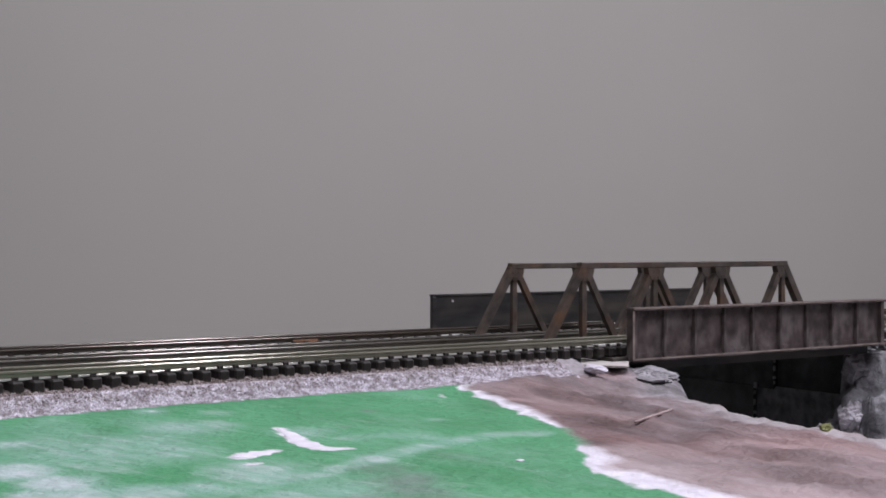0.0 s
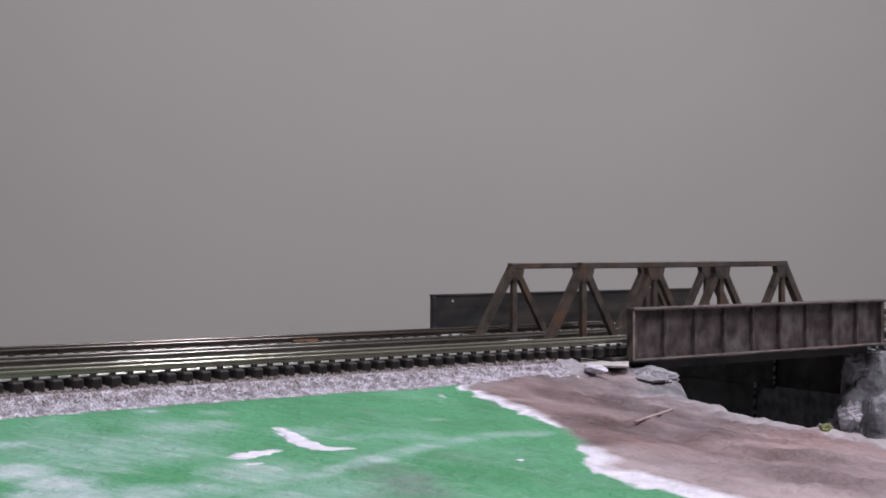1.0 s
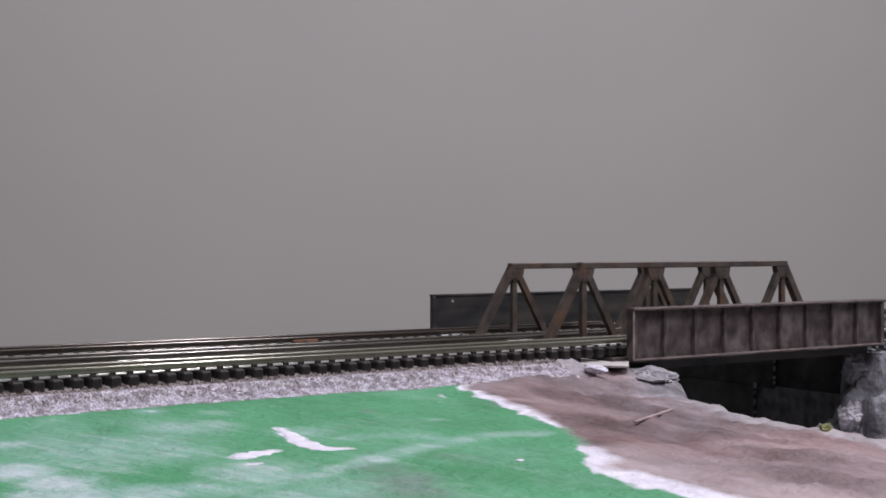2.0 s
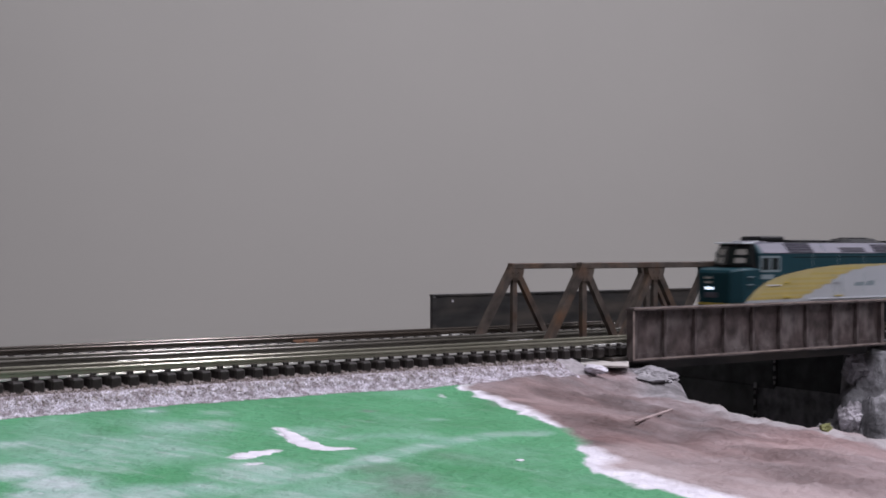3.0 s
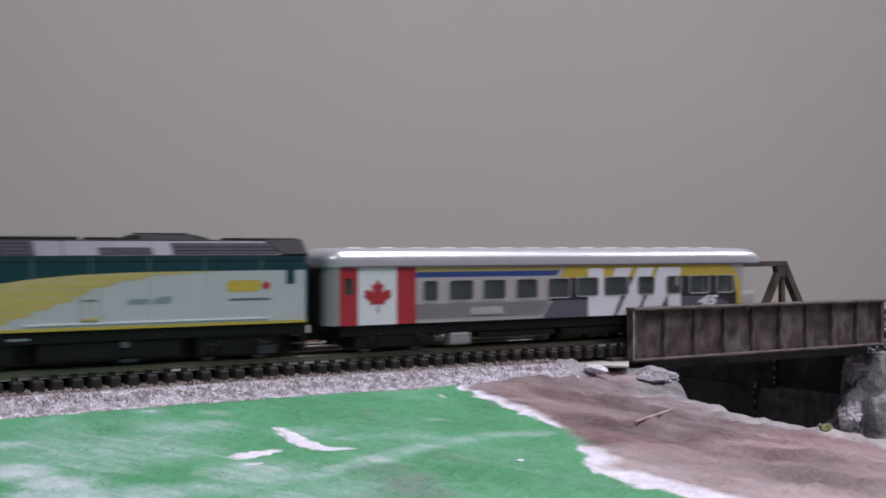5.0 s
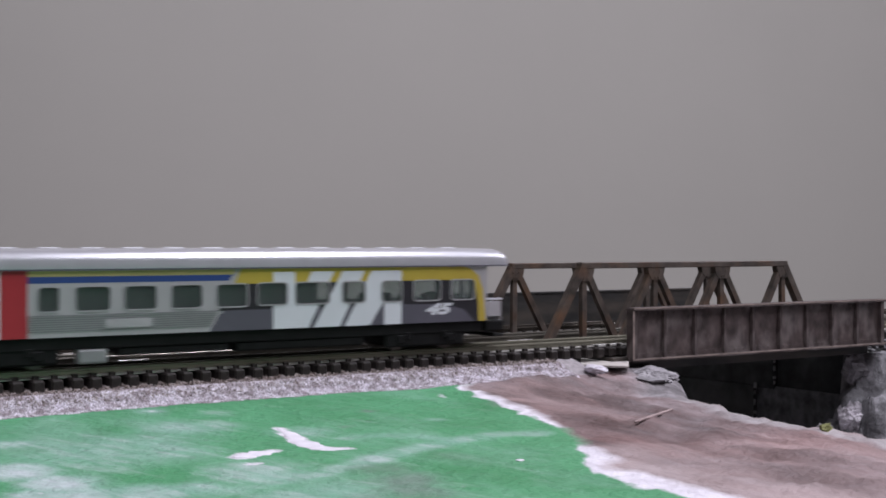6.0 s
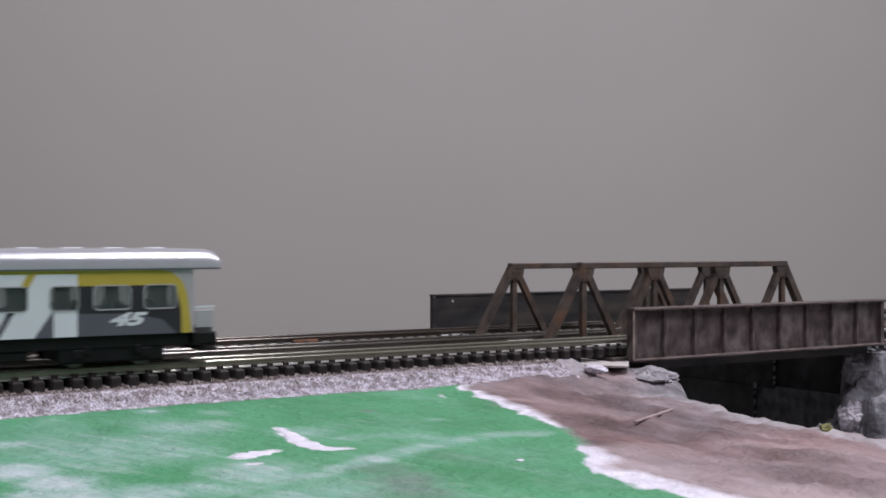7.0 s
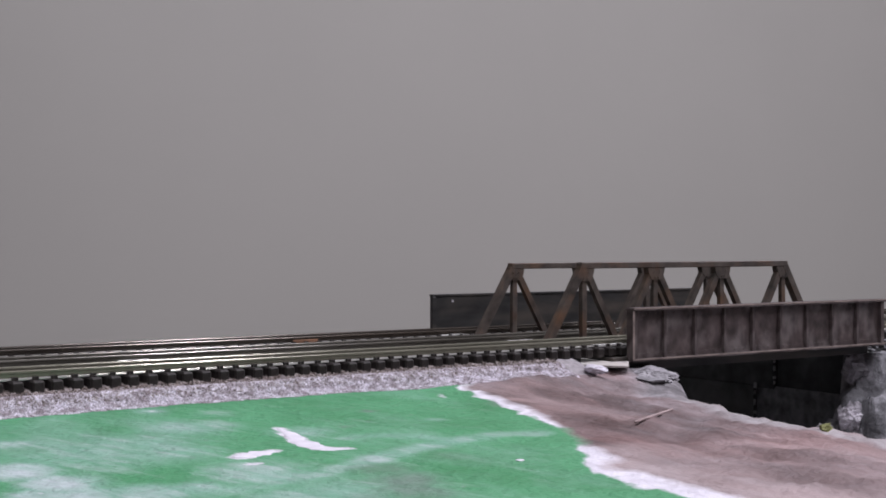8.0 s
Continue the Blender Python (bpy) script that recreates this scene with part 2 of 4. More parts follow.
    far = calc("ADD", zone("ash"), calc("MULTIPLY", calc("SUBTRACT", noise_tex(60), 0.5), 0.6))
    col = mix(ramp(far, [(0.3, K), (0.8, W)]), col, ash)
    # blotchy darker grey on all ground past the bank's crest
    cutting_grey = ramp(noise_tex(85, (1, 1, 1), 7, 0, 0.7), [(0.33, (0.06, 0.06, 0.063)), (0.52, (0.19, 0.187, 0.195)), (0.70, (0.48, 0.465, 0.49))])
    col = mix(ramp(zone("cutting_grey"), [(0.3, K), (0.7, W)]), col, cutting_grey)
    sh = calc("ADD", zone("shoulder"), calc("MULTIPLY", calc("SUBTRACT", noise_tex(200), 0.5), 2.0))
    col = mix(ramp(sh, [(0.45, K), (0.6, W)]), col, grit)
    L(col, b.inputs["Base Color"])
    bp = N("ShaderNodeBump")
    bp.inputs["Strength"].default_value, bp.inputs["Distance"].default_value = 0.75, 0.0024
    L(calc("ADD", noise_tex(140, (1, 1, 1), 6), calc("MULTIPLY", noise_tex(520, (1, 1, 1), 4), 0.35)), bp.inputs["Height"])
    L(bp.outputs[0], b.inputs["Normal"])
    return m


GROUND = ground_material()


# ---- mesh helpers, all in millimetres ----
def bm_box(bm, x0, x1, y0, y1, z0, z1):
    v = [bm.verts.new((x * MM, y * MM, z * MM)) for x, y, z in ((x0, y0, z0), (x1, y0, z0), (x1, y1, z0), (x0, y1, z0), (x0, y0, z1), (x1, y0, z1), (x1, y1, z1), (x0, y1, z1))]
    for f in ((0, 3, 2, 1), (4, 5, 6, 7), (0, 1, 5, 4), (1, 2, 6, 5), (2, 3, 7, 6), (3, 0, 4, 7)):
        bm.faces.new([v[i] for i in f])
    return v


def box(x0, x1, y0, y1, z0, z1, bevel=0.0, seg=1):
    bm = bmesh.new()
    bm_box(bm, x0, x1, y0, y1, z0, z1)
    if bevel:
        bmesh.ops.bevel(bm, geom=bm.edges[:], offset=bevel * MM, segments=seg, affect="EDGES", profile=0.5)
    return bm


def prism_xz(pts, y0, y1, bm=None):
    """A prism over an outline in x and z, from y0 to y1."""
    bm = bm or bmesh.new()
    a = [bm.verts.new((x * MM, y0 * MM, z * MM)) for x, z in pts]
    c = [bm.verts.new((x * MM, y1 * MM, z * MM)) for x, z in pts]
    n = len(pts)
    bm.faces.new(a)
    bm.faces.new(c[::-1])
    for i in range(n):
        bm.faces.new((a[i], c[i], c[(i + 1) % n], a[(i + 1) % n]))
    bmesh.ops.recalc_face_normals(bm, faces=bm.faces)
    return bm


def loft(sections):
    """Skin over closed rings of the same length, with capped ends."""
    bm = bmesh.new()
    rings = [[bm.verts.new((x * MM, y * MM, z * MM)) for x, y, z in s] for s in sections]
    n = len(rings[0])
    for a, c in zip(rings, rings[1:]):
        for i in range(n):
            bm.faces.new((a[i], a[(i + 1) % n], c[(i + 1) % n], c[i]))
    bm.faces.new(rings[0][::-1])
    bm.faces.new(rings[-1])
    bmesh.ops.recalc_face_normals(bm, faces=bm.faces)
    return bm


def tube(p, q, r, n=8, bm=None):
    bm = bm or bmesh.new()
    p, q = Vector(p), Vector(q)
    m = (q - p).to_track_quat("Z", "Y").to_matrix()
    ra, rb = [], []
    for i in range(n):
        o = m @ Vector((r * math.cos(i * math.tau / n), r * math.sin(i * math.tau / n), 0))
        ra.append(bm.verts.new((p + o) * MM))
        rb.append(bm.verts.new((q + o) * MM))
    for i in range(n):
        bm.faces.new((ra[i], ra[(i + 1) % n], rb[(i + 1) % n], rb[i]))
    bm.faces.new(ra[::-1])
    bm.faces.new(rb)
    return bm


def mesh_of(name, bm, mat, smooth=False):
    me = bpy.data.meshes.new(name)
    bm.to_mesh(me)
    bm.free()
    me.materials.append(mat)
    if smooth:
        for p in me.polygons:
            p.use_smooth = True
    return me


def part(name, bm, mat, parent, label="", smooth=False):
    ob = new(name, mesh_of(name, bm, mat, smooth))
    ob.parent = parent
    return tagged(ob, label)


def thing(name, label, category, x=0, y=0, z=0, group="", kind=""):
    ob = new(name)
    ob.empty_display_size = 0.01
    ob.matrix_basis = pose(x * MM, y * MM, z * MM)
    return tagged(ob, label, category, group, kind)


def single(name, bm, mat, label, category="", kind="", smooth=False):
    return tagged(new(name, mesh_of(name, bm, mat, smooth)), label, category, "", kind)


def lerp_table(table, v):
    xs, ys = [t[0] for t in table], [t[1] for t in table]
    return float(np.interp(v, xs, ys))


# ---- the room ----
def room():
    x0, x1, y0, y1, z0, z1 = -1700, 2100, -2000, 1000, -1100, 1300
    single("wall_north", box(x0, x1, y1, y1 + 100, z0, z1), WALL, "plain grey painted room wall behind the layout", kind="structure")
    single("wall_south", box(x0, x1, y0 - 100, y0, z0, z1), DIMWALL, "plain grey painted room wall", kind="structure")
    single("wall_west", box(x0 - 100, x0, y0 - 100, y1 + 100, z0, z1), DIMWALL, "plain grey painted room wall", kind="structure")
    single("wall_east", box(x1, x1 + 100, y0 - 100, y1 + 100, z0, z1), DIMWALL, "plain grey painted room wall", kind="structure")
    single("floor", box(x0 - 100, x1 + 100, y0 - 100, y1 + 100, z0 - 100, z0), FLOOR, "plain dark floor of the room", kind="structure")
    single("ceiling", box(x0 - 100, x1 + 100, y0 - 100, y1 + 100, z1, z1 + 100), CEIL, "plain white room ceiling", kind="structure")


room()

# ---- scenery ground ----
EDGE = [(-400, 130), (-141, 126), (-119, 127), (-101, 139), (-90, 146), (-76, 150), (-53, 156), (-24, 164), (-17, 172), (120, 190)]
CREST = [(-400, 235), (-150, 216), (-112, 206), (-90, 206), (-75, 211), (-55, 216), (-40, 222), (-30, 231), (-22, 236), (-12, 238), (0, 236), (120, 236)]
CREST_Z = [(-400, -16), (-112, -13.0), (-75, -12.4), (-55, -12.2), (-36, -12), (-24, -9.5), (-15, -8), (120, -7)]
RIM = [(-200, 9), (-125, 7), (-110, 6), (-104, 4.5), (-99, 0.2), (-84, 0.2), (-78, 3.0), (-50, 3.6), (-30, 3.0), (-20, 1.5), (100, 0)]
# rubbed places: middle, radius, strength
WASH = [(48, -74, 12, 0.9), (51, -86, 11, 1.0), (46, -93, 9, 1.0), (52, -97, 9, 0.9), (60, -99, 10, 1.0), (68, -98.5, 8, 0.8), (66, -66, 30, 0.55), (80, -93, 20, 0.5), (88, -48, 14, 0.55), (82, -112, 16, 0.5), (97, -35, 9, 0.35), (54, -50, 9, 0.45), (87, -25.6, 5, 0.5), (134, -62.5, 4, 0.5), (104, -62, 9, 0.45)]
GRIME = [(99, -100, 7, 0.8), (98, -109, 9, 0.8), (94, -118, 9, 0.8), (87, -121, 8, 0.7), (127, -46.6, 2.4, 0.9), (113.7, -61, 2, 0.8), (115, -97, 6, 0.35), (169, -37, 10, 0.8), (182, -37, 9, 0.75), (161, -52, 8, 0.65), (176, -96, 11, 0.6), (170, -86, 7, 0.65), (176, -122, 14, 0.6), (160, -140, 16, 0.5), (200, -40, 8, 0.5)]
WEAR_LINES = [([(70, -103), (79, -101), (93, -96.6), (106, -91), (113, -88), (123.5, -84.3), (133.5, -82.7), (143, -86)], 5.0, 0.42), ([(109, -71.7), (117, -74), (124, -83)], 4, 0.3), ([(121, -37), (125, -47), (128, -60), (135, -65)], 2.5, 0.12)]
# bare plaster: a line and its half width
BARE_LINES = [([(101, -57), (100, -66), (98, -74), (99, -79), (102.5, -82)], 1.9), ([(83, -79.8), (87, -78), (90.5, -77.5)], 2.3), ([(82, -85.8), (85, -86)], 0.8), ([(85.4, -25.7), (88, -25.3)], 0.4), ([(155, -31), (153, -37)], 0.8), ([(46, -92), (52, -90)], 0.2), ([(58, -101), (66, -99)], 0.5)]
FOAM = (204.4, -103.0)
STRAND = ((167.0, -86.0), (190.5, -72.0))
RIGHT = [(-400, 400), (-60, 372), (-25, 346), (-8, 338), (6, 345), (9, 348), (120, 348)]


def smooth_step(a, b, v):
    t = min(1, max(0, (v - a) / (b - a)))
    return t * t * (3 - 2 * t)


def bumps(x, y, s, seed=0.0):
    return noise.fractal(Vector((x * s, y * s, seed)), 0.9, 2.0, 4)


def line_distance(x, y, line):
    best = 1e9
    for (ax, ay), (bx, by) in zip(line, line[1:]):
        u = ((x - ax) * (bx - ax) + (y - ay) * (by - ay)) / ((bx - ax) ** 2 + (by - ay) ** 2)
        u = min(1, max(0, u))
        best = min(best, math.hypot(x - ax - u * (bx - ax), y - ay - u * (by - ay)))
    return best


def ground_height(x, y):
    """Height in mm, and the sheet's zones: past the paint's edge, ash, shoulder."""
    edge, crest, cz, right = (lerp_table(t, y) for t in (EDGE, CREST, CREST_Z, RIGHT))
    flat = -8.0 + 0.022 * min(0, y + 20) + 0.35 * bumps(x, y, 0.03)
    if y > -19:
        flat = -8.0 + smooth_step(-19, -13, y) * 3.0 * (1 - smooth_step(198, 210, x))
    past = x - edge
    z = flat
    k = smooth_step(0, max(20, crest - edge), past)
    z = flat * (1 - k) + cz * k
    rough = smooth_step(4, 30, past)
    z += rough * (1.5 * bumps(x, y, 0.035, 3) + 0.7 * bumps(x, y, 0.11, 5)) * (0.35 if y > -14 else 1)
    z += rough * 0.9 * abs(bumps(x, y, 0.16, 21)) * (0 if y > -14 else 1)
    if past > -1 and past < 6:
        z += 0.5 * bumps(x, y, 0.2, 8)
    # a lump of plaster beside the bridge's end
    r = math.hypot((x - 231) / 13, (y + 25) / 9)
    if r < 1:
        z = max(z, z + 1.2 * (1 - r * r))
    bottom = -46 + 2 * bumps(x, y, 0.05, 9)
    drop = smooth_step(crest, crest + 20, x + 3 * bumps(x, y, 0.08, 12))
    z = z * (1 - drop) + bottom * drop
    # the far side of the cutting
    rise = smooth_step(right - 16, right + 6, x + 7 * bumps(x, y, 0.06, 15) + 4 * bumps(x, y, 0.16, 16))
    if y < 7:
        top = -9.5 + 1.6 * bumps(x, y, 0.07, 17) + 0.05 * min(0, y)
        stepped = 0.35 * rise + 0.65 * (round(rise * 3) / 3)
        z = z * (1 - stepped) + top * stepped if x > crest + 20 else z
    else:
        z = -7.5 if x > right + 2 else z
    ash = smooth_step(crest - 28, crest - 2, x) * smooth_step(-75, -25, y) + smooth_step(crest + 30, crest + 60, x)
    shoulder = smooth_step(-22, -18, y) * (1 - smooth_step(185, 208, x))
    wash = max([0.0] + [0.88 * k * (1 - smooth_step(r * 0.15, r, math.hypot(x - a, y - b))) for a, b, r, k in WASH])
    bare = -9.0
    if 60 < x < 170 and -150 < y < -15:
        for line, w, k in WEAR_LINES:
            wash = max(wash, k * (1 - smooth_step(w * 0.2, w, line_distance(x, y, line) + 0.8 * bumps(x, y, 0.15, 30))))
    if 30 < x < 170 and -150 < y < -15:
        bare = max([bare] + [w - line_distance(x, y, line) for line, w in BARE_LINES])
    grime = max([0.0] + [k * (1 - smooth_step(r * 0.3, r, math.hypot(x - a, y - b))) for a, b, r, k in GRIME])
    lip = max(0.0, 1 - abs(x - crest + 2) / 7) if y < -12 else 0.0
    cutting_grey = smooth_step(crest + 8, crest + 20, x)
    return z, past, min(1, ash), shoulder, cutting_grey, lerp_table(RIM, y), wash, grime, bare, lip


def ground():
    xs = [-700, -500, -300, -150, -80, -40] + list(np.arange(-20, 30, 6)) + list(np.arange(30, 392, 1.7)) + [395, 400, 410, 430, 470, 550, 700, 900, 1150]
    ys = [-420, -360, -300, -260, -230, -210, -195, -185] + list(np.arange(-178, 22, 1.7)) + [25, 35, 50, 70, 90, 110]
    verts, zones = [], []
    for y in ys:
        for x in xs:
            z, *rest = ground_height(x, y)
            verts.append((x * MM, y * MM, z * MM))
            zones.append(rest)
    nx = len(xs)
    faces = [(j * nx + i, j * nx + i + 1, (j + 1) * nx + i + 1, (j + 1) * nx + i) for j in range(len(ys) - 1) for i in range(nx - 1)]
    me = bpy.data.meshes.new("ground")
    me.from_pydata(verts, [], faces)
    for k, name in enumerate(("bank", "ash", "shoulder", "cutting_grey", "rim", "wash", "grime", "bare", "lip")):
        a = me.attributes.new(name, "FLOAT", "POINT")
        a.data.foreach_set("value", [z[k] for z in zones])
    me.materials.append(GROUND)
    for p in me.polygons:
        p.use_smooth = True
    tagged(new("ground", me), "green painted plaster ground with worn white patches and a brown river bank", "ground", "", "structure")
    single("bench", box(-700, 1150, -420, 110, -150, -52), WOODB, "plain wooden bench top carrying the layout", kind="structure")
    for x in (-600, 1050):
        for y in (-380, 60):
            single("bench_leg", box(x, x + 60, y, y + 40, -1100, -150), WOODB, "plain wooden bench leg", "leg")


ground()


# ---- plaster patches on the green paint ----
def plaster_patch(line, widths, seed, label):
    """A thin ragged skin of bare plaster along a bent line, its half widths given at the line's points."""
    rnd = random.Random(seed)
    bm = bmesh.new()
    n = 46
    knots = [i / (len(line) - 1) for i in range(len(line))]
    rows = []
    for i in range(n + 1):
        u = i / n
        x, y, w = (float(np.interp(u, knots, v)) for v in ([p[0] for p in line], [p[1] for p in line], widths))
        dx, dy = (float(np.interp(min(1, u + 0.05), knots, v)) - float(np.interp(max(0, u - 0.05), knots, v)) for v in ([p[0] for p in line], [p[1] for p in line]))
        k = math.hypot(dx, dy)
        nx, ny = -dy / k, dx / k
        row = []
        for side in (-1.12, -1, -0.5, 0, 0.5, 1, 1.12):
            f = side * (w * (0.85 + 0.5 * noise.noise(Vector((u * 9, side, seed * 3.1)))) + rnd.uniform(-0.12, 0.12))
            gx, gy = x + nx * f, y + ny * f
            lift = -0.05 if abs(side) > 1 else 0.05 + 0.08 * (1 - abs(side))
            row.append(bm.verts.new((gx * MM, gy * MM, (ground_height(gx, gy)[0] + lift) * MM)))
        rows.append(row)
    for a, b in zip(rows, rows[1:]):
        for i in range(6):
            bm.faces.new((a[i], b[i], b[i + 1], a[i + 1]))
    bmesh.ops.recalc_face_normals(bm, faces=bm.faces)
    single("plaster_patch", bm, PLASTER, label, "plaster patch", smooth=True)


plaster_patch([(101.2, -57), (100.4, -64), (98.6, -71), (98, -77), (99.5, -81), (103, -82.5)], [0.3, 1.6, 2.0, 2.6, 1.4, 0.3], 1, "bare white plaster patch streaked across green painted ground")
plaster_patch([(82, -80), (84.5, -79.5), (87.5, -78.2), (90.8, -77.5)], [0.4, 2.2, 2.6, 0.7], 2, "bare white plaster patch on green painted ground")
plaster_patch([(122.5, -105.8), (123.3, -105.4), (124.1, -105.2)], [0.4, 0.8, 0.3], 3, "small white plaster chip on green painted ground")


# ---- tracks ----
PITCH_TIE = 4.22
TIE_TOP = -2.1


def tie_mesh():
    bm = box(-1.3, 1.3, -8.6, 8.6, -4.9, TIE_TOP, bevel=0.4)
    for y in (-4.7, 4.7):
        for o in (-1.25, 1.25):
            bm_box(bm, -0.6, 0.6, y + o - 0.45, y + o + 0.5, TIE_TOP - 0.05, TIE_TOP + 0.72)
    return mesh_of("tie", bm, TIE)


TIE_MESH = tie_mesh()


def rail_bm(y, x0, x1, foot):
    if foot:
        prof = [(-1.0, -2.1), (1.0, -2.1), (1.0, -1.9), (0.35, -1.56), (-0.35, -1.56), (-1.0, -1.9)]
    else:
        prof = [(-0.38, -1.6), (0.38, -1.6), (0.36, -0.8), (0.5, -0.6), (0.5, -0.42), (0.44, -0.24), (0.3, -0.09), (0.12, 0), (-0.12, 0), (-0.3, -0.09), (-0.44, -0.24), (-0.5, -0.42), (-0.5, -0.6), (-0.36, -0.8)]
    return loft([[(x, y + a, b) for a, b in prof] for x in (x0, x1)])


def track(yc, label, mat, foot, first, last, joiners=()):
    t = thing("railway_track", label, "railway track", 0, yc, 0, "parallel tracks")
    for y in (-4.7, 4.7):
        r = part("rail", rail_bm(y, -650, 1100, False), mat, t, "worn nickel-silver rail")
        part("rail_foot", rail_bm(y, -650, 1100, True), foot, r, "bright rail foot")
    bm_rest = bmesh.new()
    n = int(1740 / PITCH_TIE)
    rnd = random.Random(int(yc) + 5)
    for i in range(n):
        x = -645 + i * PITCH_TIE
        if first < x < last:
            ob = new("tie", TIE_MESH)
            ob.parent = t
            ob.matrix_basis = pose((x + rnd.uniform(-0.15, 0.15)) * MM, rnd.uniform(-0.12, 0.12) * MM, 0, 0, 0, rnd.uniform(-1, 1))
        else:
            bm_box(bm_rest, x - 1.3, x + 1.3, -8.6, 8.6, -4.9, TIE_TOP)
    for x0, x1, shine in joiners:
        part("rail_joiner", box(x0, x1, -5.95, -5.3, -2.1, -0.9 if shine is RUST else -1.35, 0.08), shine, t, "rusty rail patch" if shine is RUST else "bright metal rail joiner")
    tagged(part("far_ties", bm_rest, TIE, t), kind="stuff")
    return t


J2 = ((212.3, 221.4, BRIGHT), (94.8, 102.5, BRIGHT))
J3 = ((156.8, 165.0, RUST), (208.6, 217.0, BRIGHT))
track(0, "near model railway track with black plastic ties and worn rails", RAIL, FOOT, 20, 360, ((223.5, 234.5, BRIGHT),))
track(25.6, "middle model railway track with dull rails through the truss bridge", DULLRAIL, DULLFOOT, 30, 300, J2)
track(56.2, "far model railway track with rusty dull rails", RUSTRAIL, DULLFOOT, 30, 300, J3)


def ballast():
    """A sloped bed of loose stones along the tracks."""
    rnd = random.Random(11)
    bm = bmesh.new()
    prof = [(-20.5, -9.0), (-18, -8.0), (-15, -7.0), (-12.5, -5.6), (-10, -4.9), (-8, -4.4), (66, -4.4), (70, -5), (80, -9)]
    rings = []
    for x in list(range(-650, 20, 40)) + list(np.arange(20, 214, 2.0)) + [214]:
        rings.append([bm.verts.new((x * MM, (y + (rnd.uniform(-0.2, 0.2) if y < -9 else 0)) * MM, (z - 0.25 + (rnd.uniform(-0.1, 0.1) if y < -9 else 0)) * MM)) for y, z in prof])
    for a, c in zip(rings, rings[1:]):
        for i in range(len(prof) - 1):
            bm.faces.new((a[i], c[i], c[i + 1], a[i + 1]))
    single("ballast_bed", bm, STONE, "pale grey gravel ballast bed under the tracks", kind="structure")
    octa = ((1, 0, 0), (0, 1, 0), (-1, 0, 0), (0, -1, 0), (0, 0, 1), (0, 0, -1))
    tri = ((0, 1, 4), (1, 2, 4), (2, 3, 4), (3, 0, 4), (1, 0, 5), (2, 1, 5), (3, 2, 5), (0, 3, 5))
    sy, sz = [p[0] for p in prof], [p[1] for p in prof]
    sets = (("white", 34000, -21.6, -11.5, ((0.0, (0.36, 0.335, 0.35)), (0.12, (0.52, 0.49, 0.52)), (0.4, (0.68, 0.645, 0.70)), (1.0, (0.82, 0.78, 0.86)))),
            ("brown", 21000, -16.0, 4.0, ((0.0, (0.12, 0.10, 0.085)), (0.3, (0.28, 0.235, 0.21)), (0.6, (0.40, 0.345, 0.32)), (1.0, (0.56, 0.51, 0.51)))))
    for hue, count, ya, yb, stops in sets:
        verts, faces = [], []
        for k in range(count):
            x, y = rnd.uniform(38, 207), rnd.uniform(ya, yb)
            if y < -20.2 + 1.4 * bumps(x, y, 0.12, 41):
                continue
            z = max(float(np.interp(y, sy, sz)), ground_height(x, y)[0] if y < -9 else -99)
            r = rnd.uniform(0.14, 0.38)
            t = Euler((rnd.uniform(0, 6), rnd.uniform(0, 6), rnd.uniform(0, 6))).to_matrix()
            o = len(verts)
            for v in octa:
                w = t @ Vector((v[0] * r * rnd.uniform(0.7, 1.4), v[1] * r * rnd.uniform(0.7, 1.4), v[2] * r * rnd.uniform(0.6, 1)))
                verts.append(((x + w.x) * MM, (y + w.y) * MM, (z + 0.05 + w.z) * MM))
            faces += [tuple(o + i for i in f) for f in tri]
        me = bpy.data.meshes.new("ballast_stones")
        me.from_pydata(verts, [], faces)
        m = STONE.copy()
        m.name = hue + "_stone"
        nt = m.node_tree
        geo = nt.nodes.new("ShaderNodeNewGeometry")
        rp = nt.nodes.new("ShaderNodeValToRGB")
        e = rp.color_ramp.elements
        e[0].position, e[0].color = stops[0][0], (*stops[0][1], 1)
        e[1].position, e[1].color = stops[3][0], (*stops[3][1], 1)
        for pos, c in stops[1:3]:
            e.new(pos).color = (*c, 1)
        nt.links.new(geo.outputs["Random Per Island"], rp.inputs[0])
        # drifts of darker dusty stone
        co = nt.nodes.new("ShaderNodeTexCoord")
        drift = nt.nodes.new("ShaderNodeTexNoise")
        drift.inputs["Scale"].default_value, drift.inputs["Detail"].default_value = 520, 3
        nt.links.new(co.outputs["Object"], drift.inputs["Vector"])
        dust = nt.nodes.new("ShaderNodeValToRGB")
        dust.color_ramp.elements[0].position, dust.color_ramp.elements[0].color = 0.38, (0.52, 0.48, 0.47, 1)
        dust.color_ramp.elements[1].position, dust.color_ramp.elements[1].color = 0.6, (1, 1, 1, 1)
        nt.links.new(drift.outputs["Fac"], dust.inputs[0])
        mul = nt.nodes.new("ShaderNodeMix")
        mul.data_type, mul.blend_type = "RGBA", "MULTIPLY"
        mul.inputs["Factor"].default_value = 1.0
        nt.links.new(rp.outputs[0], mul.inputs["A"])
        nt.links.new(dust.outputs[0], mul.inputs["B"])
        nt.links.new(mul.outputs["Result"], nt.nodes["Principled BSDF"].inputs["Base Color"])
        me.materials.append(m)
        tagged(new("ballast_stones", me), "loose " + hue + " and grey ballast stones beside the ties", "ballast", "", "stuff")


ballast()


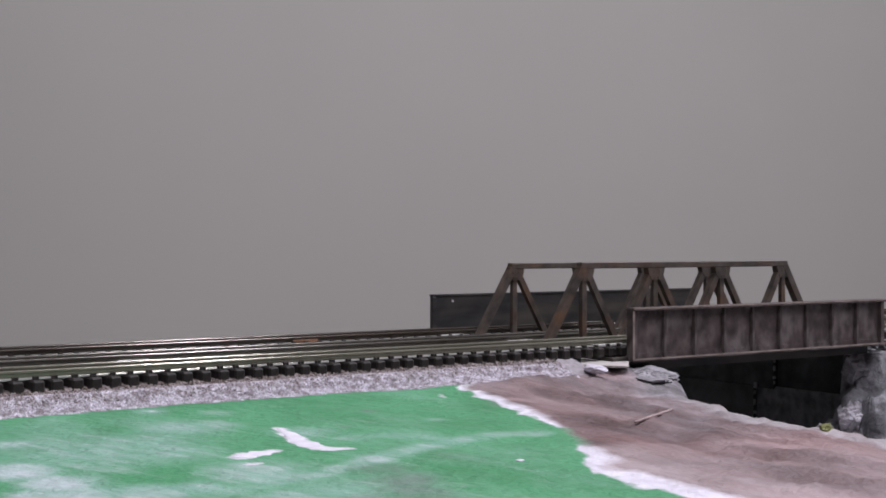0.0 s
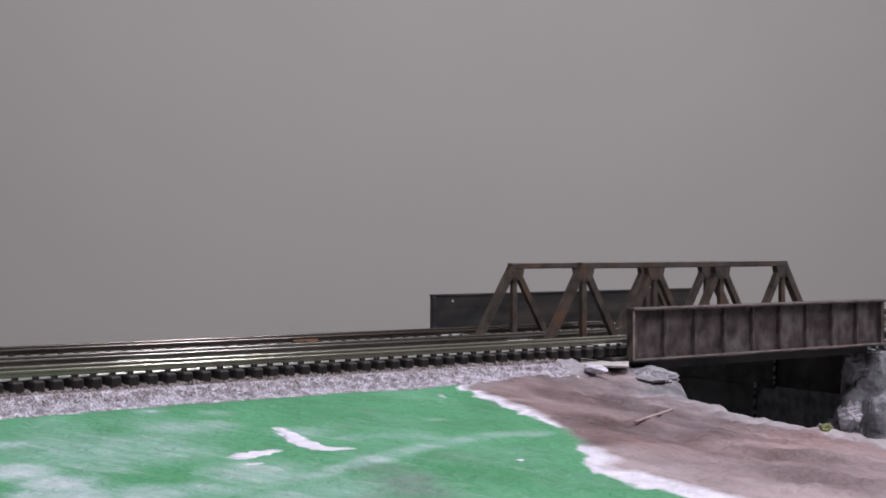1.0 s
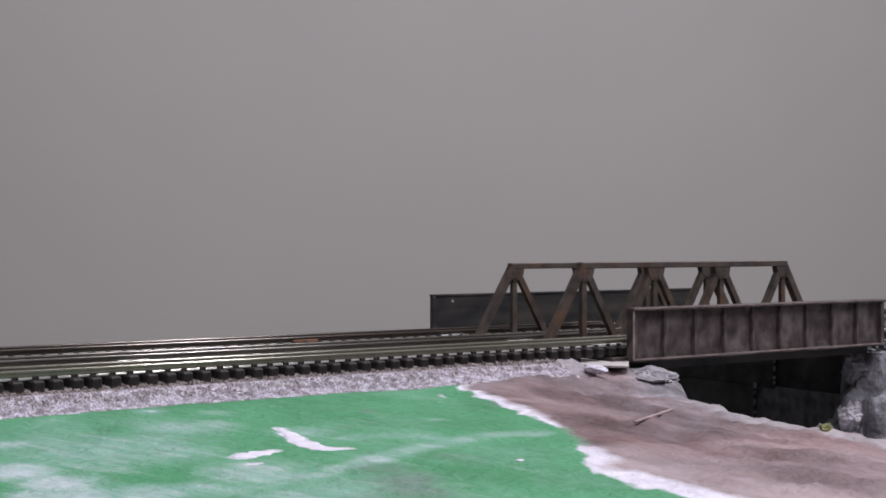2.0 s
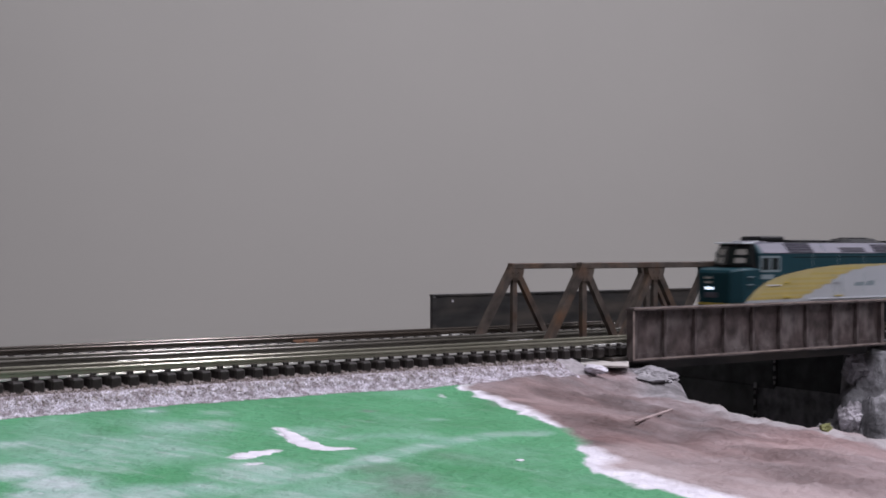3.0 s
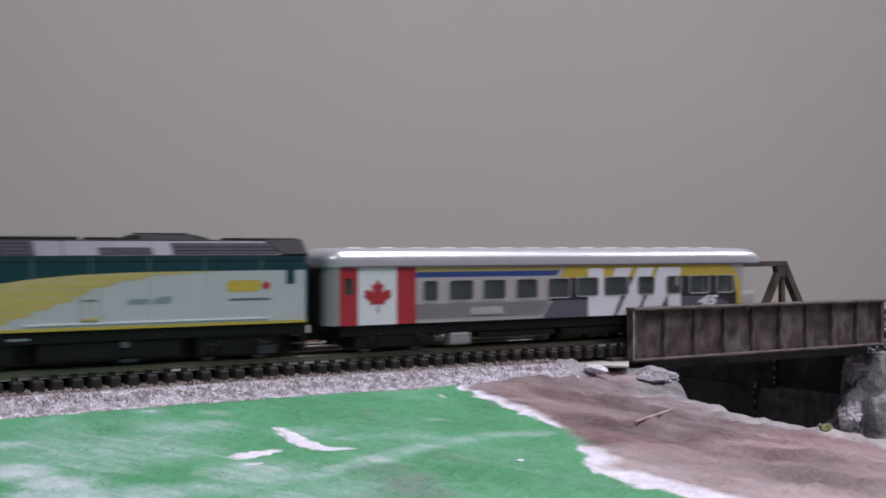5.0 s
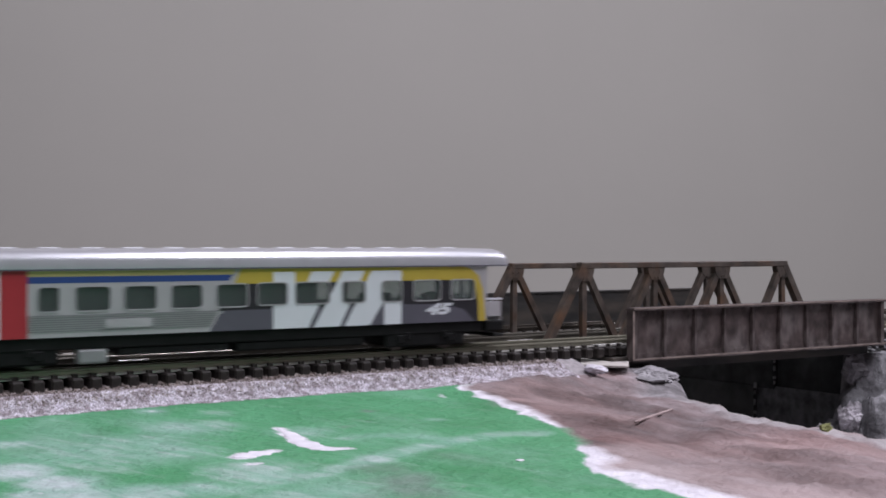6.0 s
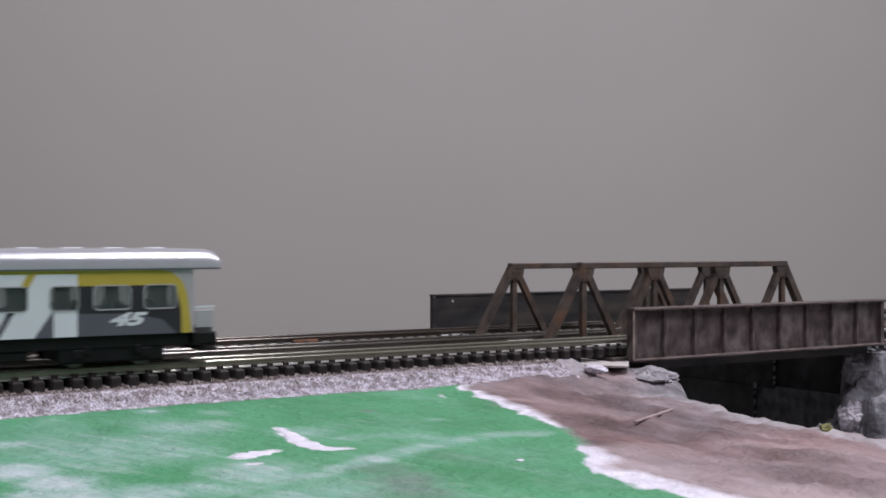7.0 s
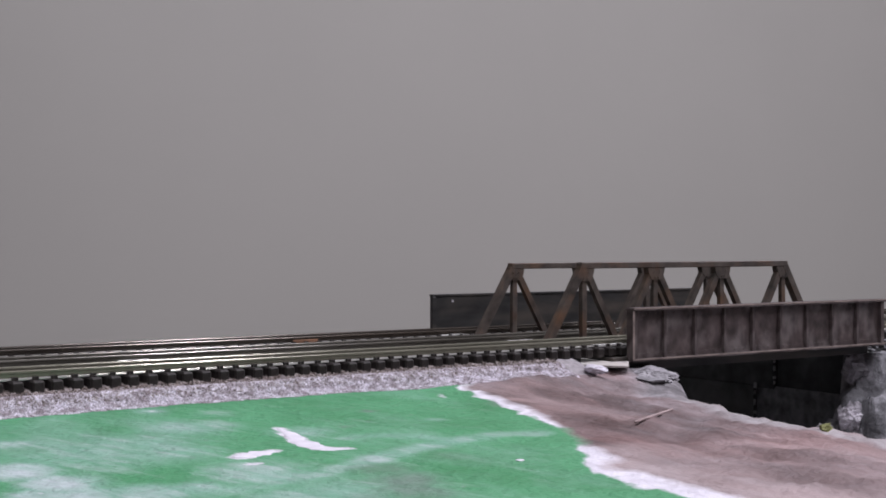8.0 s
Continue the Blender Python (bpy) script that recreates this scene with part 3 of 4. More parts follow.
def crumbs():
    """Pale plaster crumbs spilled between the rails of the far track."""
    rnd = random.Random(23)
    verts, faces = [], []
    for _ in range(520):
        x, y = rnd.triangular(82, 172, 124), 56.2 + rnd.triangular(-4.0, 8.0, 3.5)
        rad = rnd.uniform(0.2, 0.7)
        o = len(verts)
        for a in range(5):
            verts.append(((x + rad * math.cos(a * 1.257) * rnd.uniform(0.6, 1.3)) * MM, (y + rad * math.sin(a * 1.257) * rnd.uniform(0.6, 1.3)) * MM, -2.3 * MM))
        verts.append((x * MM, y * MM, (-1.5 + rad * 1.5) * MM))
        faces += [(o + a, o + (a + 1) % 5, o + 5) for a in range(5)]
    me = bpy.data.meshes.new("plaster_crumbs")
    me.from_pydata(verts, [], faces)
    me.materials.append(SCUFF)
    tagged(new("plaster_crumbs", me), "pale plaster crumbs spilled between the far rails", "crumbs", "", "stuff")


crumbs()


# ---- plate girder on the near track ----
def plate_girder():
    x0, x1, y, z0, z1 = 232.6, 343.5, -12.0, -6.3, 9.1
    g = thing("plate_girder_bridge", "brown weathered plastic plate girder bridge carrying the near track", "bridge", x0, y, 0)
    n = x1 - x0
    part("web", box(0, n, 0.5, 1.1, z0 + 0.5, z1 - 0.5), GIRDER, g)
    part("top_flange", box(-0.5, n + 0.5, -1.4, 2.2, z1 - 0.9, z1, 0.12), GIRDER, g)
    part("worn_edge", box(-0.5, n + 0.5, -1.46, -1.38, z1 - 0.4, z1 + 0.02), WORN, g, "pale worn flange edge")
    part("worn_edge", box(-0.5, n + 0.5, -1.06, -0.98, z0 + 0.45, z0 + 0.92), WORN, g, "pale worn flange edge")
    part("worn_edge", box(-0.55, 0.2, -1.0, -0.88, z0 + 0.9, z1 - 0.9), WORN, g, "pale worn post edge")
    part("bottom_flange", box(-0.5, n + 0.5, -1.0, 2.2, z0, z0 + 0.9, 0.12), GIRDER, g)
    part("cover_strip", box(0, n, 0.2, 0.52, z1 - 2.6, z1 - 0.9), GIRDER, g)
    part("cover_strip", box(0, n, 0.2, 0.52, z0 + 0.9, z0 + 2.2), GIRDER, g)
    for x in (0.1, n - 1.3):
        part("end_post", box(x - 0.4, x + 1.2, -0.9, 2.0, z0 + 0.9, z1 - 0.9, 0.1), GIRDER, g)
    stiff = mesh_of("stiffener", box(-0.45, 0.45, -0.75, 0.5, z0 + 0.9, z1 - 0.9, 0.1), GIRDER)
    for i in range(1, 10):
        ob = new("stiffener", stiff)
        ob.parent = g
        ob.matrix_basis = pose((i * n / 9.1) * MM, 0, 0)
    rivet = mesh_of("rivet_row", tube((0, 0.25, 0), (0, 0.0, 0), 0.22, 6), GIRDER)
    for i in range(30):
        for z in (z1 - 1.7, z0 + 1.6):
            ob = new("rivet", rivet)
            ob.parent = g
            ob.matrix_basis = pose((2 + i * n / 31) * MM, 0, z * MM)
    deck = box(-6, n + 4, 1.3, 22, -6.6, -5.0, 0.15)
    part("deck", deck, BLACKBOARD, g, "black plastic bridge deck")
    for y2 in (6, 16):
        part("floor_beam", box(0, n, y2, y2 + 2, -9.5, -6.65), BLACKBOARD, g)


plate_girder()


# ---- truss on the middle track ----
def beam(p, q, w, y0, y1, bm=None):
    """A flat bar in a truss's plane from p to q, w wide."""
    d = Vector((q[0] - p[0], q[1] - p[1])).normalized()
    n = Vector((-d.y, d.x)) * w / 2
    return prism_xz([(p[0] + n.x, p[1] + n.y), (q[0] + n.x, q[1] + n.y), (q[0] - n.x, q[1] - n.y), (p[0] - n.x, p[1] - n.y)], y0, y1, bm)


def truss_side(t, yc, dz=0.0):
    tops = [233.6, 262.3, 291.4, 320.6]
    feet = [219.6, 247.6, 276.8, 306, 334.8]
    zt, zb = 20.6 + dz, -2.6
    part("top_chord", box(tops[0] - 1.6, tops[-1] + 1.6, yc - 1.3, yc + 1.3, zt - 0.7, zt + 1.2, 0.2), TRUSS, t)
    part("bottom_chord", box(feet[0] - 1, feet[-1] + 1, yc - 1.2, yc + 1.2, zb - 2.0, zb, 0.2), TRUSS, t)
    part("end_post", beam((feet[0], zb), (tops[0], zt + 0.6), 2.3, yc - 1.25, yc + 1.25), TRUSS, t)
    part("end_post", beam((feet[-1], zb), (tops[-1], zt + 0.6), 2.3, yc - 1.25, yc + 1.25), TRUSS, t)
    for i, x in enumerate(tops):
        part("vertical", box(x - 0.95, x + 0.95, yc - 0.8, yc + 0.8, zb, zt - 1, 0.15), TRUSS, t)
        if i < 3:
            part("diagonal", beam((x + 0.5, zt - 0.5), (feet[i + 1] - 0.8, zb), 1.9, yc - 0.9, yc + 0.9), TRUSS, t)
            part("diagonal", beam((tops[i + 1] - 0.5, zt - 0.5), (feet[i + 1] + 0.8, zb), 2.1, yc - 1.0, yc + 1.0), TRUSS, t)
        w = 3.6
        pl = [(x - w, zt - 0.5), (x + w, zt - 0.5), (x + w - 0.4, zt - 2.2), (x + 2.1, zt - 4.4), (x - 2.1, zt - 4.4), (x - w + 0.4, zt - 2.2)]
        if i in (0, 3):
            pl = [(max(p[0], x - 2.2), p[1]) if i == 0 else (min(p[0], x + 2.2), p[1]) for p in pl]
        part("gusset_plate", prism_xz(pl, yc - 1.15, yc + 1.15), TRUSS, t)
        riv = bmesh.new()
        for a in (-1.2, 1.2):
            for b in (1.9, 3.6):
                tube((x + a * (1 if b < 3 else 0.6), yc - 1.1, zt - b), (x + a * (1 if b < 3 else 0.6), yc - 1.4, zt - b), 0.22, 6, riv)
        part("rivets", riv, TRUSS, t)


def truss():
    t = thing("truss_bridge", "dark rusty brown plastic truss bridge over the middle track", "bridge")
    truss_side(t, 10.9)
    truss_side(t, 46, -0.6)
    part("deck", box(219, 336, 12.2, 44.6, -6.6, -5.0), BLACKBOARD, t, "black bridge deck")


truss()


def far_girder():
    g = thing("girder_panel", "plain dark weathered girder panel beside the far track", "bridge", 217, 69, 0)
    part("web", box(0, 119, 0, 1.4, -6, 9.8), BLACKBOARD, g)
    part("top_flange", box(-0.2, 119.2, -0.25, 1.6, 9.8, 10.6, 0.1), BLACKBOARD, g)
    part("end_post", box(-0.4, 0.9, -0.8, 0.0, -6, 9.8, 0.1), BLACKBOARD, g)
    part("rivet", tube((8, 0.05, 8.2), (8, -0.3, 8.2), 0.45, 8), SCUFF, g, "pale chipped rivet head")
    part("deck", box(0, 119, -24, -0.9, -6.6, -5.0), BLACKBOARD, g, "black bridge deck")


far_girder()


# ---- dark abutment across the cutting ----
def abutment():
    a = thing("abutment", "black painted abutment wall below the bridges", "abutment", kind="structure")
    part("upper_panel", box(346.8, 360, 6, 36.2, -26, -7.2, 0.4), DARKWALL, a)
    part("upper_panel", box(345.3, 359, 36.5, 108, -26, -7.2, 0.4), DARKWALL, a)
    # light reaching this panel from the right is painted in as paler grey
    part("lower_panel", box(346, 360, 4, 45, -52, -25.0), LIGHTENED_FOAM, a)
    part("lower_panel", box(344.5, 359, 45.4, 108, -52, -25.4), DARKWALL, a)
    rnd = random.Random(4)
    for y, xa, z0, z1 in ((36.2, 345.1, -24, -11), (45, 344.4, -36, -25.5)):
        bm = bmesh.new()
        z = z0
        while z < z1:
            h = rnd.uniform(0.8, 2.4)
            w = rnd.uniform(0.5, 1.3)
            bm_box(bm, xa - 0.05, xa + 0.3, y - w, y + rnd.uniform(0, 0.5), z, z + h)
            z += h + rnd.uniform(0.4, 2.4)
        part("chipped_edge", bm, DULLSCUFF, a, "pale chipped plaster edge")
    single("pier_block", box(238, 246, -9, 100, -52, -8.2, 0.8), DARKWALL, "black painted support under the bridge ends", kind="structure")


abutment()


def rock(name, x, y, z, rx, ry, rz, seed, mat, label, category="rock"):
    """A broken lump: flat fracture faces at random angles, roughened."""
    rnd = random.Random(seed)
    faces = []
    for _ in range(15):
        d = Vector((rnd.gauss(0, 1), rnd.gauss(0, 1), rnd.gauss(0, 1))).normalized()
        faces.append((d, rnd.uniform(0.62, 0.95)))
    bm = bmesh.new()
    bmesh.ops.create_icosphere(bm, subdivisions=5, radius=1)
    for v in bm.verts:
        n = v.co.normalized()
        k = min([1.15] + [h / n.dot(d) for d, h in faces if n.dot(d) > 0.05])
        k += 0.13 * noise.fractal(n * 4.0 + Vector((seed, 0, 0)), 0.8, 2, 5)
        v.co = Vector(((x + n.x * k * rx) * MM, (y + n.y * k * ry) * MM, (z + n.z * k * rz) * MM))
    single(name, bm, mat, label, category)


rock("plaster_lump", 213.5, -18, -7.0, 2.0, 4.6, 1.3, 2.0, PLASTER, "white plaster lump beside the bridge end")
rock("plaster_rock", 228, -25, -9.4, 8, 8, 3.0, 4.0, GREYROCK, "grey plaster rock at the bridge end")
rock("plaster_rock", 334, -8, -30, 6, 5, 6, 6.0, PALEROCK, "pale grey plaster rock at the foot of the far bank")
rock("plaster_rock", 347, -15, -27, 7, 6, 12, 9.0, PALEROCK, "tall pale grey plaster rock at the far bank")
rock("plaster_rock", 343, -3, -15, 9, 6, 6.5, 12.0, GREYROCK, "dark grey plaster rock under the girder's end")
rock("plaster_rock", 326, -3, -38, 6, 6, 6, 14.0, GREYROCK, "dark grey plaster rock low in the cutting")

rock("foam_clump", FOAM[0], FOAM[1], ground_height(*FOAM)[0], 1.5, 1.5, 1.2, 3.0, FOAMGREEN, "small yellow-green foam clump on the bank")
straw = tube((*STRAND[0], ground_height(*STRAND[0])[0] + 0.7), (*STRAND[1], ground_height(*STRAND[1])[0] + 1.6), 0.32, 7)
single("plaster_strand", straw, STRANDPINK, "pale stiff plaster strand lying on the brown bank", "strand", smooth=True)

card_bm = bmesh.new()
ring_low, ring_top = [[card_bm.verts.new((x * MM, y * MM, z * MM)) for x, y in ((227, 4), (233.5, -9.5), (221.5, -23), (214, -12))] for z in (-6.5, -6.0)]
card_bm.faces.new(ring_top)
card_bm.faces.new(ring_low[::-1])
for i in range(4):
    card_bm.faces.new((ring_low[i], ring_low[(i + 1) % 4], ring_top[(i + 1) % 4], ring_top[i]))
bmesh.ops.recalc_face_normals(card_bm, faces=card_bm.faces)
single("card_shim", card_bm, CARD, "pale beige card shim under the bridge end", "card")


# ---- the locomotive: x runs from its front to its rear ----
def side_panel(name, pts, mat, parent, off, label="", thick=0.14):
    """A thin painted panel on both flanks."""
    if off > 9.0:
        off, thick = 9.4 + (off - 9.4) * 0.25, thick * 0.25 if thick < 0.15 else thick
    part(name, prism_xz(pts, off, off + thick), mat, parent, label)
    return part(name, prism_xz(pts, -off - thick, -off), mat, parent, label)


def arc_points(table, n):
    x0, x1 = table[0][0], table[-1][0]
    return [(x0 + (x1 - x0) * i / n, lerp_table(table, x0 + (x1 - x0) * i / n)) for i in range(n + 1)]


def bogie(parent, xc, half, wheels, r, name="truck"):
    b = part(name, box(xc - half, xc + half, -7.0, 7.0, 1.4, 6.0, 0.3), BLACK, parent, "black plastic truck")
    for s in (-1, 1):
        ya, yb = sorted((s * 7.3, s * 8.3))
        part("side_frame", box(xc - half - 1, xc + half + 1, ya, yb, 1.0, 6.3, 0.5), BLACK, b)
        for x in wheels:
            ya2, yb2 = sorted((s * 7.1, s * 8.7))
            part("axle_box", box(x - 1.3, x + 1.3, ya2, yb2, 1.9, 4.2, 0.3), BLACK, b)
            part("wheel", tube((x, s * 4.1, r), (x, s * 5.5, r), r, 20), WHEEL, b, "dark metal wheel")
        for x in (xc - half * 0.5, xc + half * 0.5):
            ya3, yb3 = sorted((s * 8.2, s * 8.8))
            part("spring", box(x - 0.8, x + 0.8, ya3, yb3, 2.9, 4.8, 0.2), BLACK, b)
    return b


def locomotive():
    t = thing("diesel_locomotive", "teal, yellow and grey model diesel passenger locomotive with lit headlights", "locomotive")
    W = 9.4

    def ring(x, w, lean=0.0):
        pts = [(-w, 8.4), (w, 8.4), (w, 24.4), (6.4, 27.6), (-6.4, 27.6), (-w, 24.4)]
        return [(x + lean * max(0, z - 19.5), y, z) for y, z in pts]
    part("body", loft([ring(6.0, W - 0.2, 0.20), ring(9, W), ring(95.6, W), ring(96.4, W - 0.6)]), TEAL, t, "teal painted body shell")
    nose = loft([[(x, y * k, z) for y, z in ((-W, 8.4), (W, 8.4), (W, top - 0.7), (W - 0.8, top), (-W + 0.8, top), (-W, top - 0.7))] for x, k, top in ((-3.4, 0.70, 18.3), (-2.9, 0.76, 19.2), (0.2, 0.985, 19.8), (7.2, 0.99, 20.1))])
    part("nose", nose, TEAL, t, "teal painted nose with chamfered corners")
    # slanted roof flanks: light panels with darker grilles between
    flank = [(8.6, 38, ROOFGREY), (38.4, 95.0, ROOFGREY)]
    for a, b, m in flank:
        for s in (-1, 1):
            pts = [(a, s * 9.5, 24.55), (b, s * 9.5, 24.55), (b, s * 6.4, 27.72), (a, s * 6.4, 27.72)]
            bm = loft([pts, [(x, y * 0.985, z - 0.3) for x, y, z in pts]])
            part("roof_flank", bm, m, t, "pale grey roof flank")
    for a, b, u0, u1 in ((20.6, 32.2, 0.02, 0.97), (46, 58, 0.05, 0.5), (62.8, 88.5, 0.04, 0.82)):
        for s in (-1, 1):
            p = [(9.5 - 3.1 * u, 24.55 + 3.17 * u) for u in (u0, u1)]
            pts = [(a, s * p[0][0], p[0][1]), (b, s * p[0][0], p[0][1]), (b, s * p[1][0], p[1][1]), (a, s * p[1][0], p[1][1])]
            bm = loft([[(x, y * 1.008, z + 0.16) for x, y, z in pts], [(x, y * 0.98, z - 0.2) for x, y, z in pts]])
            part("grille", bm, VENT, t, "dark grey louvred grille")
    for s in (-1, 1):
        pts = [(89.5, s * 9.6, 24.6), (96.2, s * 9.6, 24.6), (96.2, s * 6.3, 28.0), (86.5, s * 6.3, 28.0)]
        part("rear_cover", loft([[(x, y * 1.01, z + 0.15) for x, y, z in pts], [(x, y * 0.97, z - 0.4) for x, y, z in pts]]), BLACK, t, "black rear roof cover")
    part("roof_deck", box(22, 96.3, -6.4, 6.4, 27.55, 28.05, 0.15), BLACK, t, "black roof deck")
    part("cab_roof", box(8.0, 22, -6.6, 6.6, 27.3, 27.9, 0.2), ROOFGREY, t, "pale cab roof")
    part("roof_pod", box(12, 23.5, -5.0, 3.5, 27.9, 29.8, 0.5), BLACK, t, "black rooftop air unit")
    part("pod_plate", box(9.5, 15.5, -4.8, 4.5, 27.95, 28.35, 0.1), WHITE, t, "pale rooftop plate")
    part("brow", box(3.4, 9.5, -6.4, 6.0, 27.35, 27.85, 0.12), WHITE, t, "white windscreen brow")
    part("exhaust_hump", box(27, 43, -4.2, 4.2, 28.0, 28.7, 0.3), BLACK, t)
    fan_box = part("fan_housing", loft([[(x, -w, z), (x, -w * 0.7, z2), (x, w * 0.7, z2), (x, w, z)] for x, w, z, z2 in ((53.5, 3, 28.0, 28.3), (56.5, 5, 28.0, 29.2), (69.5, 5, 28.0, 29.3), (74, 3, 28.0, 28.4))]), BLACK, t, "black fan housing")
    for x in (58.5, 63, 67.5):
        part("fan", tube((x, 0, 29.3), (x, 0, 29.6), 2.1, 20), VENT, fan_box, "round roof fan")
    for x in (47, 51):
        part("roof_vent", box(x - 1.2, x + 1.2, -3, 3, 28.0, 28.6, 0.2), BLACK, t)
    part("rear_hump", box(80, 96, -5.2, 5.2, 28.0, 28.55, 0.25), BLACK, t, "black rear roof hump")
    for a, b in ((20.6, 32.2), (62.8, 88.5)):
        for s in (-1, 1):
            for u in (0.3, 0.55, 0.8) if a < 30 else (0.3, 0.55):
                y, z = s * (9.5 - 3.1 * u) * 1.014, 24.55 + 3.17 * u + 0.2
                part("louvre", tube((a + 0.6, y, z), (b - 0.6, y, z), 0.14, 5), ROOFGREY, t)
    # flank livery
    top = [(0.6, 9.3), (5.0, 12.9), (10.9, 15.8), (16, 17.2), (23.3, 18.5), (32, 19.6), (41.4, 20.35), (52, 20.7), (64.4, 20.85), (95.6, 20.9)]
    sweep = arc_points(top, 40)
    side_panel("grey_flank", sweep + [(95.6, 9.0), (0.6, 9.0)], GREY, t, W + 0.02, "light grey painted flank", 0.10)
    inner = [(72, 20.75), (62, 20.0), (58, 20.0), (55, 19.0), (51, 19.0), (48, 17.6), (45, 17.6), (43, 16.0), (41, 16.0), (40, 14.4), (37, 14.4), (35, 12.9), (32.5, 12.9), (30.5, 11.4), (28, 11.4), (26, 10.0), (2, 9.9)]
    side_panel("yellow_sweep", [p for p in sweep if p[0] <= 72] + inner, PALEYEL, t, W + 0.14, "yellow swoosh on the flank", 0.10)
    for k, (xa, z, xb) in enumerate(((9, 12.9, 33), (13, 14.3, 37.4), (19, 15.9, 41.4), (29, 17.5, 46), (40, 19.0, 52), (6, 11.4, 29), (3, 10.0, 25))):
        side_panel("yellow_stripe", [(xa, z), (xb, z), (xb + 2, z + 0.8), (xa + 2, z + 0.7)], SWOOSH, t, W + 0.26, "deeper yellow stripe", 0.06)
    side_panel("sill_stripe", [(0.4, 8.35), (95.8, 8.35), (95.8, 9.0), (0.4, 9.0)], YELLOW, t, W + 0.08, "yellow sill stripe", 0.12)
    part("front_sill_stripe", loft([[(x, y * k, z) for y, z in ((-W - 0.12, 8.3), (W + 0.12, 8.3), (W + 0.12, 9.0), (-W - 0.12, 9.0))] for x, k in ((-3.55, 0.70), (-2.9, 0.77), (0.4, 1.0))]), YELLOW, t, "yellow sill stripe")
    side_panel("white_rail", [(30, 9.6), (86, 9.6), (86, 9.95), (30, 9.95)], WHITE, t, W + 0.16, "white lower handrail", 0.25)
    side_panel("upper_band", [(22, 23.0), (95.4, 23.0), (95.4, 23.3), (22, 23.3)], GLASSDARK, t, W + 0.02, "dark body seam", 0.06)
    for x in (31.5, 44, 57, 70, 84):
        side_panel("panel_seam", [(x, 10), (x + 0.14, 10), (x + 0.14, 24.2), (x, 24.2)], FRAMEPALE, t, W + 0.01, "", 0.12)
    for xa, xb in ((17.3, 21.3), (41.5, 46.2)):
        for xs in (xa, xb - 0.2):
            side_panel("door_jamb", [(xs, 10.2), (xs + 0.2, 10.2), (xs + 0.2, 17.6), (xs, 17.6)], OCHRE if xa < 30 else FRAMEPALE, t, W + 0.2, "door edge", 0.10)
        side_panel("door_handle", [(xa + 0.7, 15.0), (xb - 0.7, 15.0), (xb - 0.7, 15.3), (xa + 0.7, 15.3)], YELLOW if xa < 30 else GREY, t, W + 0.3, "", 0.25)
        side_panel("door_step", [(xa + 0.5, 10.4), (xb - 0.5, 10.4), (xb - 0.5, 10.8), (xa + 0.5, 10.8)], YELLOW, t, W + 0.3, "", 0.3)
    side_panel("rear_door", [(90.6, 17.6), (92.8, 17.6), (92.8, 22.6), (90.6, 22.6)], TEAL, t, W + 0.16, "teal window in the rear door", 0.08)
    # markings, as plain shapes
    side_panel("yellow_badge", [(75.6, 16.0), (83.2, 16.0), (84.0, 16.5), (84.0, 18.6), (76.6, 18.7), (75.4, 18.0)], YELLOW, t, W + 0.16, "yellow badge block", 0.08)
    side_panel("red_badge", [(84.2, 17.3), (85.4, 16.1), (86.6, 17.3), (85.4, 18.6)], RED, t, W + 0.16, "red badge diamond", 0.08)
    side_panel("marking_bar", [(76, 13.9), (86.4, 13.9), (86.4, 14.45), (76, 14.45)], MIDGREY, t, W + 0.16, "grey lettering bar", 0.06)
    side_panel("marking_bar", [(51.8, 13.6), (56.5, 13.6), (57.5, 14.8), (52.5, 14.8)], FRAMEPALE, t, W + 0.16, "faint grey lettering bar", 0.06)
    side_panel("marking_bar", [(57.5, 13.6), (62.0, 13.6), (62.4, 15.4), (58.5, 15.0)], FRAMEPALE, t, W + 0.16, "faint grey lettering bar", 0.06)
    side_panel("number_bar", [(7.6, 16.4), (13.4, 16.4), (13.4, 17.8), (7.6, 17.8)], FRAMEPALE, t, W + 0.02, "pale number bar", 0.10)
    # cab windows
    side_panel("side_window_frame", [(7.2, 18.6), (16.4, 18.6), (16.4, 23.6), (7.2, 23.6)], FRAMEPALE, t, W + 0.02, "pale side window frame", 0.12)
    for xa, xb in ((7.9, 11.4), (12.3, 15.7)):
        side_panel("side_window", [(xa, 19.2), (xb, 19.2), (xb, 23.0), (xa, 23.0)], GLASSDARK, t, W + 0.10, "dark side window", 0.10)
    for z in (14.6, 17.0):
        side_panel("grab_iron", [(1.6, z), (4.2, z), (4.2, z + 0.3), (1.6, z + 0.3)], FRAMEPALE, t, W - 0.2, "", 0.5)
    side_panel("white_grab", [(10.5, 14.3), (16.5, 14.3), (16.5, 14.6), (10.5, 14.6)], WHITE, t, W + 0.3, "", 0.2)
    # V-shaped windscreen standing ahead of the cab sides
    def front(y, z):
        return 2.2 + 0.34 * abs(y) + 0.24 * (z - 20)
    vee = []
    for z, w in ((19.6, 8.9), (27.3, 6.5)):
        vee.append([(front(w, z), -w, z), (front(2, z), -2, z), (front(2, z), 2, z), (front(w, z), w, z), (12, w, z), (12, -w, z)])
    part("cab_front", loft(vee), BLACK, t, "dark cab front")
